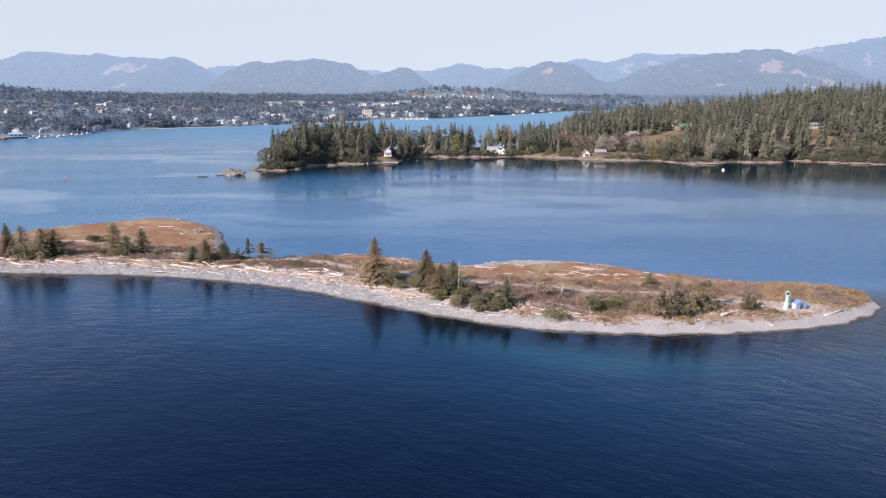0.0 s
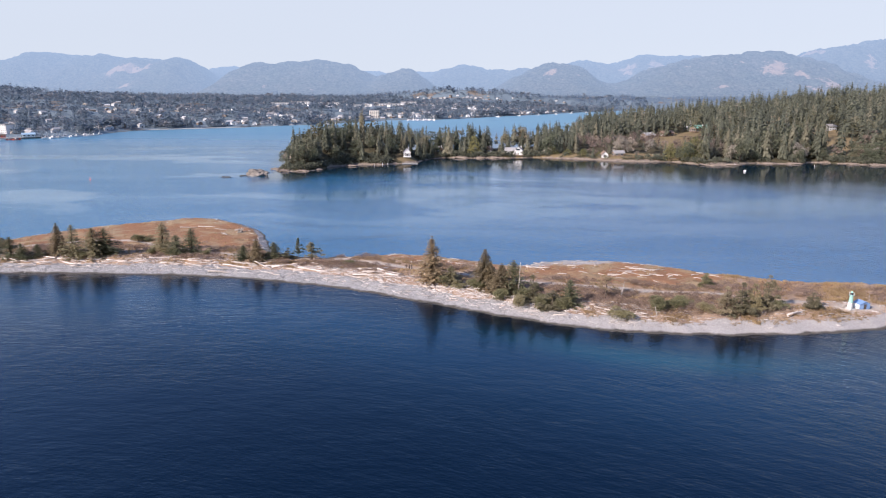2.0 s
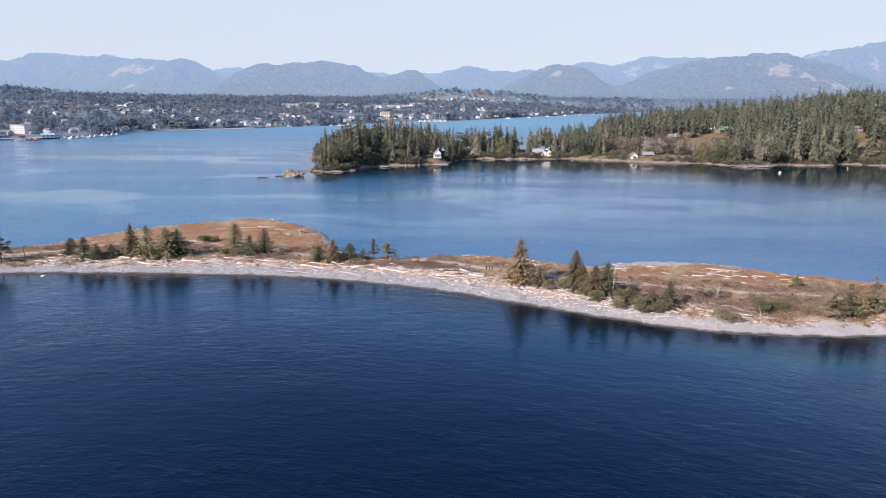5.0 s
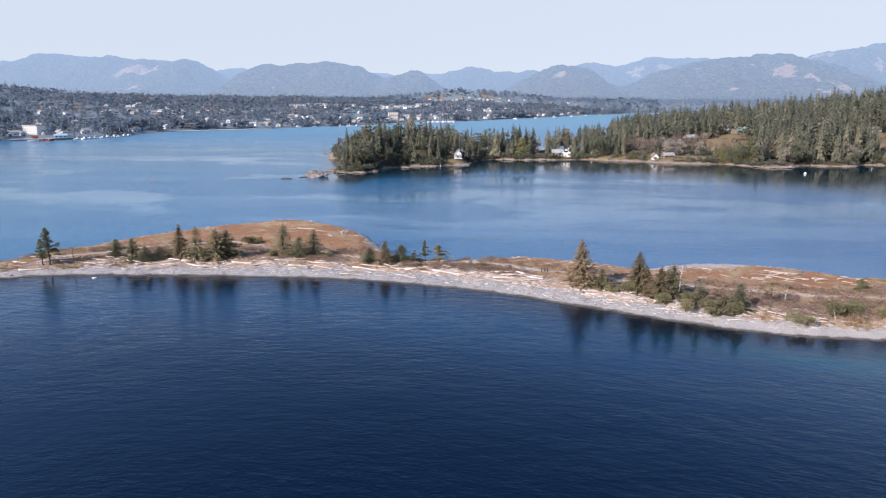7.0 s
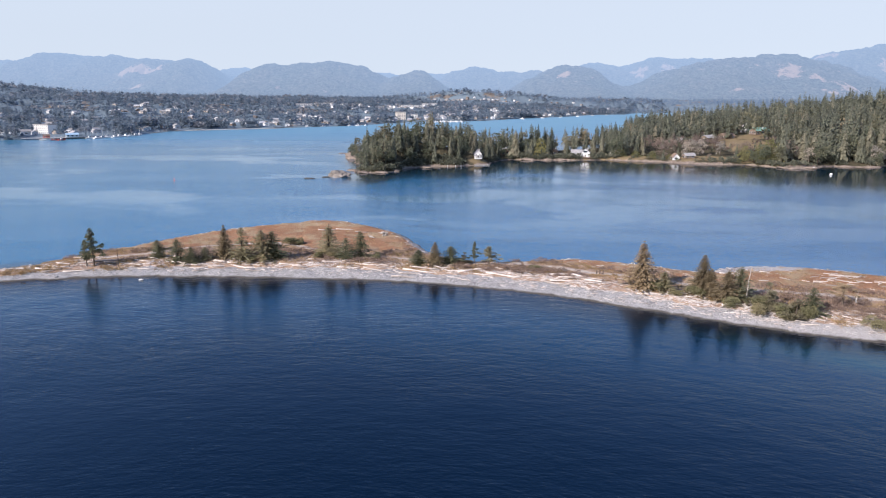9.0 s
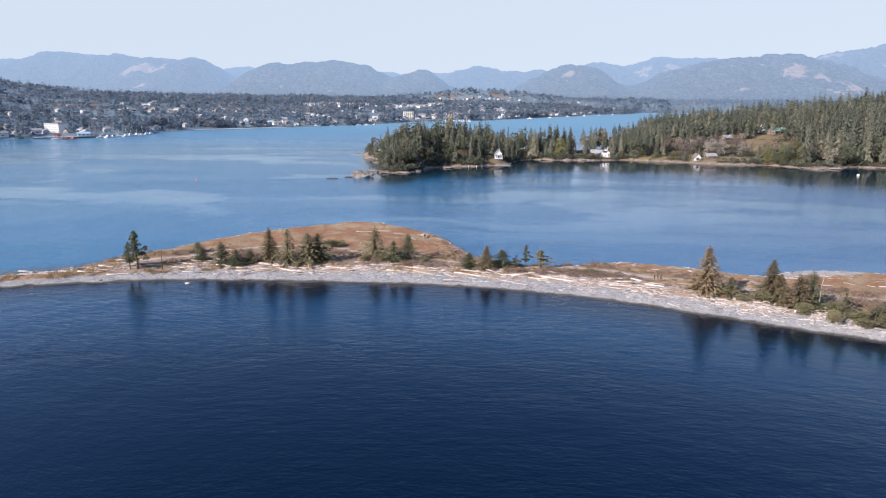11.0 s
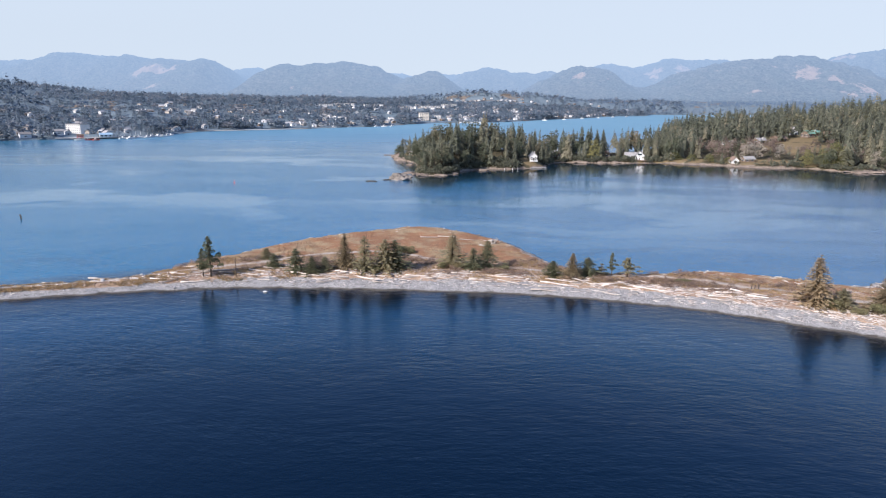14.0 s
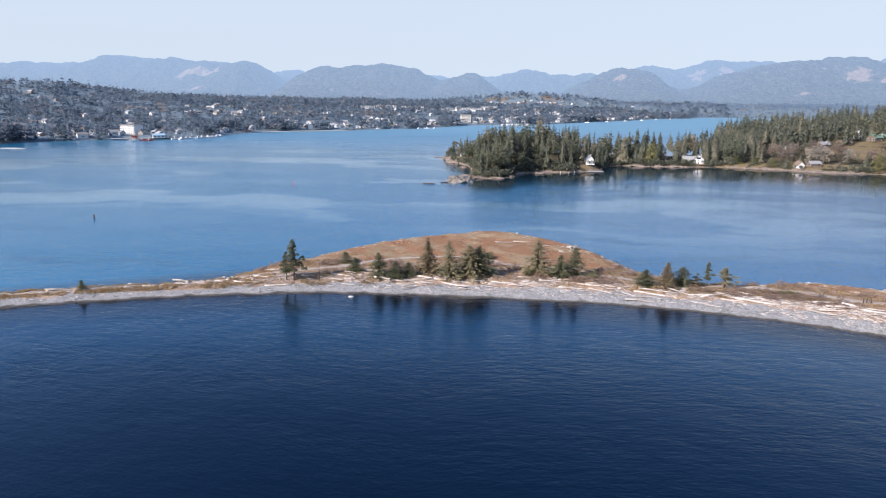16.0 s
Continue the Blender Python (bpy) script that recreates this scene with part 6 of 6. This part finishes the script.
def boat_kind(label, L, hull, cabin, mast):
    bt = empty_thing("boat", label, "boat", "moored boats", (0, 0, -60))
    bm = bmesh.new()
    prof = [(-0.5, 0.80, 0.0), (-0.2, 1.0, 0.0), (0.15, 0.95, 0.05), (0.36, 0.6, 0.15), (0.5, 0.04, 0.28)]
    rings = []
    for u, wv, up in prof:
        hw = wv * L * 0.16
        rings.append([bm.verts.new((u * L, y, z)) for y, z in ((-hw, L * 0.11 + up * L * 0.25), (-hw * 0.8, -0.2), (0, -0.4), (hw * 0.8, -0.2), (hw, L * 0.11 + up * L * 0.25))])
    for r0, r1 in zip(rings, rings[1:]):
        for i in range(4):
            bm.faces.new((r0[i], r1[i], r1[i + 1], r0[i + 1]))
        bm.faces.new((r0[4], r1[4], r1[0], r0[0]))
    bm.faces.new(rings[0])
    bmesh.ops.recalc_face_normals(bm, faces=bm.faces)
    part("hull", bm, M[hull], bt)
    part("cabin", box(-L * 0.2, L * 0.12, -L * 0.09, L * 0.09, L * 0.09, L * 0.27, 0.08), M[cabin], bt)
    part("cabin_window", box(-L * 0.16, L * 0.125, -L * 0.092, L * 0.092, L * 0.18, L * 0.23), M["glass"], bt)
    if mast:
        part("mast", tube([(0, 0, L * 0.1), (0, 0, L * mast)], [0.12, 0.07], 6), M["white_paint"], bt, "thin white mast")
        part("boom", tube([(0, 0, L * 0.35), (-L * 0.4, 0, L * 0.38)], [0.08, 0.06], 6), M["white_paint"], bt)
    return bt


bkinds = [boat_kind("white fishing boat moored at the town pier", 12, "white_paint", "white_paint", 0.7), boat_kind("white sailing boat with bare mast in the harbour", 10, "white_paint", "white_paint", 1.3),
          boat_kind("red-hulled workboat moored at the town pier", 9, "red_paint", "white_paint", 0.6)]
for k_, x, y, a in ((2, -569, 763, 40), (2, -561, 764, 60), (0, -577, 757, 30), (0, -545, 797, 50), (0, -538, 799, 80), (1, -537, 810, 60), (0, -537, 822, 40), (1, -529, 824, 70), (0, -529, 836, 60), (0, -527, 848, 80), (1, -521, 850, 50), (0, -521, 862, 60), (1, -523, 876, 80),
                    (1, -340, 1186, 30), (1, -297, 1218, 50), (0, -282, 1220, 20), (1, -271, 1246, 60), (0, -364, 1160, 20), (0, -34, 1606, 60)):
    copy_thing(bkinds[k_], pose(x, y, 0, 0, 0, a))
for i in range(16):
    copy_thing(bkinds[i % 2], pose(-148 + i * 3.8 + rt.uniform(-1, 1), 1440 + (i % 3) * 12 + rt.uniform(-4, 4), 0, 0, 0, 70 + rt.uniform(-15, 15)))
for i in range(6):
    copy_thing(bkinds[i % 2], pose(60 + i * 62, 1700 + i * 95, 0, 0, 0, rt.uniform(0, 180)))
for k_ in bkinds:
    for o in (*k_.children_recursive, k_):
        bpy.data.objects.remove(o)
breakwater = thing("breakwater", stone_mesh("breakwater", 33, 0.12, M["concrete"], 3), None, "low pale breakwater along the town shore", "breakwater")
breakwater.location, breakwater.scale, breakwater.rotation_euler = (-459, 1046, 0.4), (88, 1.6, 1.0), (0, 0, radians(38.5))
floatdock = thing("float_dock", stone_mesh("float_dock", 34, 0.05, M["concrete"], 3), None, "low pale floating dock off the wooded shore", "dock")
floatdock.location, floatdock.scale, floatdock.rotation_euler = (-617, 612, 0.3), (14, 2.4, 0.7), (0, 0, radians(5))

# ---- woods round the town ----
rv = np.random.RandomState(71)
tx, ty = jitter_grid(-2100, 700, 420, 3000, 13.5, rv)
ex, ey = jitter_grid(-1300, 400, 500, 2300, 9.0, rv)
shore_row = (main_depth(ex, ey) < 45) & (rv.rand(len(ex)) < 0.5)
tx, ty = np.concatenate([tx, ex[shore_row]]), np.concatenate([ty, ey[shore_row]])
d_ = main_depth(tx, ty)
# thin the woods with distance from the shore, and leave out what the first ridge hides
keep_p = np.clip(1.0 - (d_ - 350) / 1300, 0.35, 1.0) * np.clip(1.0 + 0.5 * wave_noise(tx, ty, 190, 95, 3), 0.35, 1.0)
keep_p = np.where(ty > 2450, keep_p * 0.55, keep_p)
ok = (d_ > 2.5) & (rv.rand(len(tx)) < keep_p) & ~((np.hypot((tx + 95) / 230, (ty - 2535) / 68) < 1) & (rv.rand(len(tx)) < 0.92)) & (tx > -0.82 * ty - 180)
tx, ty, d_ = tx[ok], ty[ok], d_[ok]
sp = np.array(spots)
cell = np.ones(len(tx), bool)
for hx, hy in spots:
    # keep the seaward side of each house open
    L_ = math.hypot(hx + 50, hy)
    ux, uy = (hx + 50) / L_, hy / L_
    rx, ry = tx - hx, ty - hy
    along, across = rx * ux + ry * uy, np.abs(-rx * uy + ry * ux)
    cell &= ~((along > (-120 if (hx, hy) in open_front else -40)) & (along < 8) & (across < 9.5))
tx, ty, d_ = tx[cell], ty[cell], d_[cell]
n = len(tx)
grove = wave_noise(tx, ty, 120, 97, 3)
hh = np.clip(13 + 8 * rv.rand(n) ** 2 + 6 * grove, 8, 26)
hh = np.where(d_ < 60, hh * 1.2, hh)
leafy_t = rv.rand(n) < 0.35 - 0.2 * grove
hh = np.where(leafy_t, hh * 0.8, hh)
hh = np.where((np.abs(tx + 95) < 240) & (ty > 2380) & (ty < 2590), hh * 0.42, hh)      # young trees below the new estate


def far_variant(seed, kind, near=False):
    if kind == 0:
        return tier_crown(seed, 0.21, 9 if near else 6, 7 if near else 5, 0.05, 0.8, 0.4, 0.8)
    r_ = np.random.RandomState(seed)
    blobs = [(0, 0, 0.5, 0.25, 0.35)] + [(r_.uniform(-0.2, 0.2), r_.uniform(-0.2, 0.2), r_.uniform(0.3, 0.8), 0.18, 0.18) for _ in range(4)]
    return clump_crown(seed, blobs, 75 if near else 30, 0.17 if near else 0.25)


tz = main_height(tx, ty) - 0.4
tt = np.clip(rv.normal(0.35, 0.25, n) + 0.25 * leafy_t, 0, 1)
close = ty < 1120
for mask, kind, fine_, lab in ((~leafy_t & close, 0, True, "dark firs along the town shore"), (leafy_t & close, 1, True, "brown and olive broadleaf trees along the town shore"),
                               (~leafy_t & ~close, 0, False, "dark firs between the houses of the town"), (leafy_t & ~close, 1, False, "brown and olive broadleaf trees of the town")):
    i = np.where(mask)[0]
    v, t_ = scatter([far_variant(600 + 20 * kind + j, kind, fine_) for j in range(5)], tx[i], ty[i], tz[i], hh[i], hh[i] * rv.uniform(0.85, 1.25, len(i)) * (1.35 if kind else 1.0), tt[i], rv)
    stuff("town_woods", v, t_, M["hazed_far_woods"], lab, "woods")
# lowland woods at the foot of the hills
lx, ly = jitter_grid(-2300, 2300, 2500, 3060, 32.0, rv)
fx, fy = jitter_grid(420, 1900, 2480, 2900, 25.0, rv)
lx, ly = np.concatenate([lx, fx]), np.concatenate([ly, fy])
ok = ((ly > 2650) | (lx > 420)) & (main_depth(lx, np.minimum(ly, 2990)) > 10) & (np.hypot((lx + 90) / 230, (ly - 2545) / 60) > 1)
lx, ly = lx[ok], ly[ok]
n = len(lx)
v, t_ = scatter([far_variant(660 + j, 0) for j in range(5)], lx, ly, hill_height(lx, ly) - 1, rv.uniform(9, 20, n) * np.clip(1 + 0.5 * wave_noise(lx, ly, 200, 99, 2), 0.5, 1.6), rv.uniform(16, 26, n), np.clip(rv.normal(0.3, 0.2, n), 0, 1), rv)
stuff("lowland_woods", v, t_, M["lowland"], "hazy blue-green woods at the foot of the hills", "woods")


# ---- the spit and what floats off it stand at their true distance from the flight line ----
def set_out(p):
    """A point of the first plan, moved along its line of sight from the flight line."""
    s = outward(p[1])
    c = abeam(p[0])
    return c + s * (p[0] - c), MID_Y + s * (p[1] - MID_Y), s * p[2], s


for ob in list(bpy.data.objects):
    if ob.parent is None and ob.type in {"MESH", "EMPTY"}:
        if ob.name in {"ground_spit", "dry_grass", "bare_scrub", "drift_sticks"}:
            co = np.empty(len(ob.data.vertices) * 3)
            ob.data.vertices.foreach_get("co", co)
            co = co.reshape(-1, 3)
            s = outward(co[:, 1])
            c = abeam(co[:, 0])
            co = np.stack([c + s * (co[:, 0] - c), MID_Y + s * (co[:, 1] - MID_Y), s * co[:, 2]], -1)
            ob.data.vertices.foreach_set("co", co.ravel())
            ob.data.update()
        elif 20 < ob.location.y < 430:
            x, y, z, s = set_out(ob.location)
            ob.location = (x, y, z)
            ob.scale = tuple(v * s for v in ob.scale)
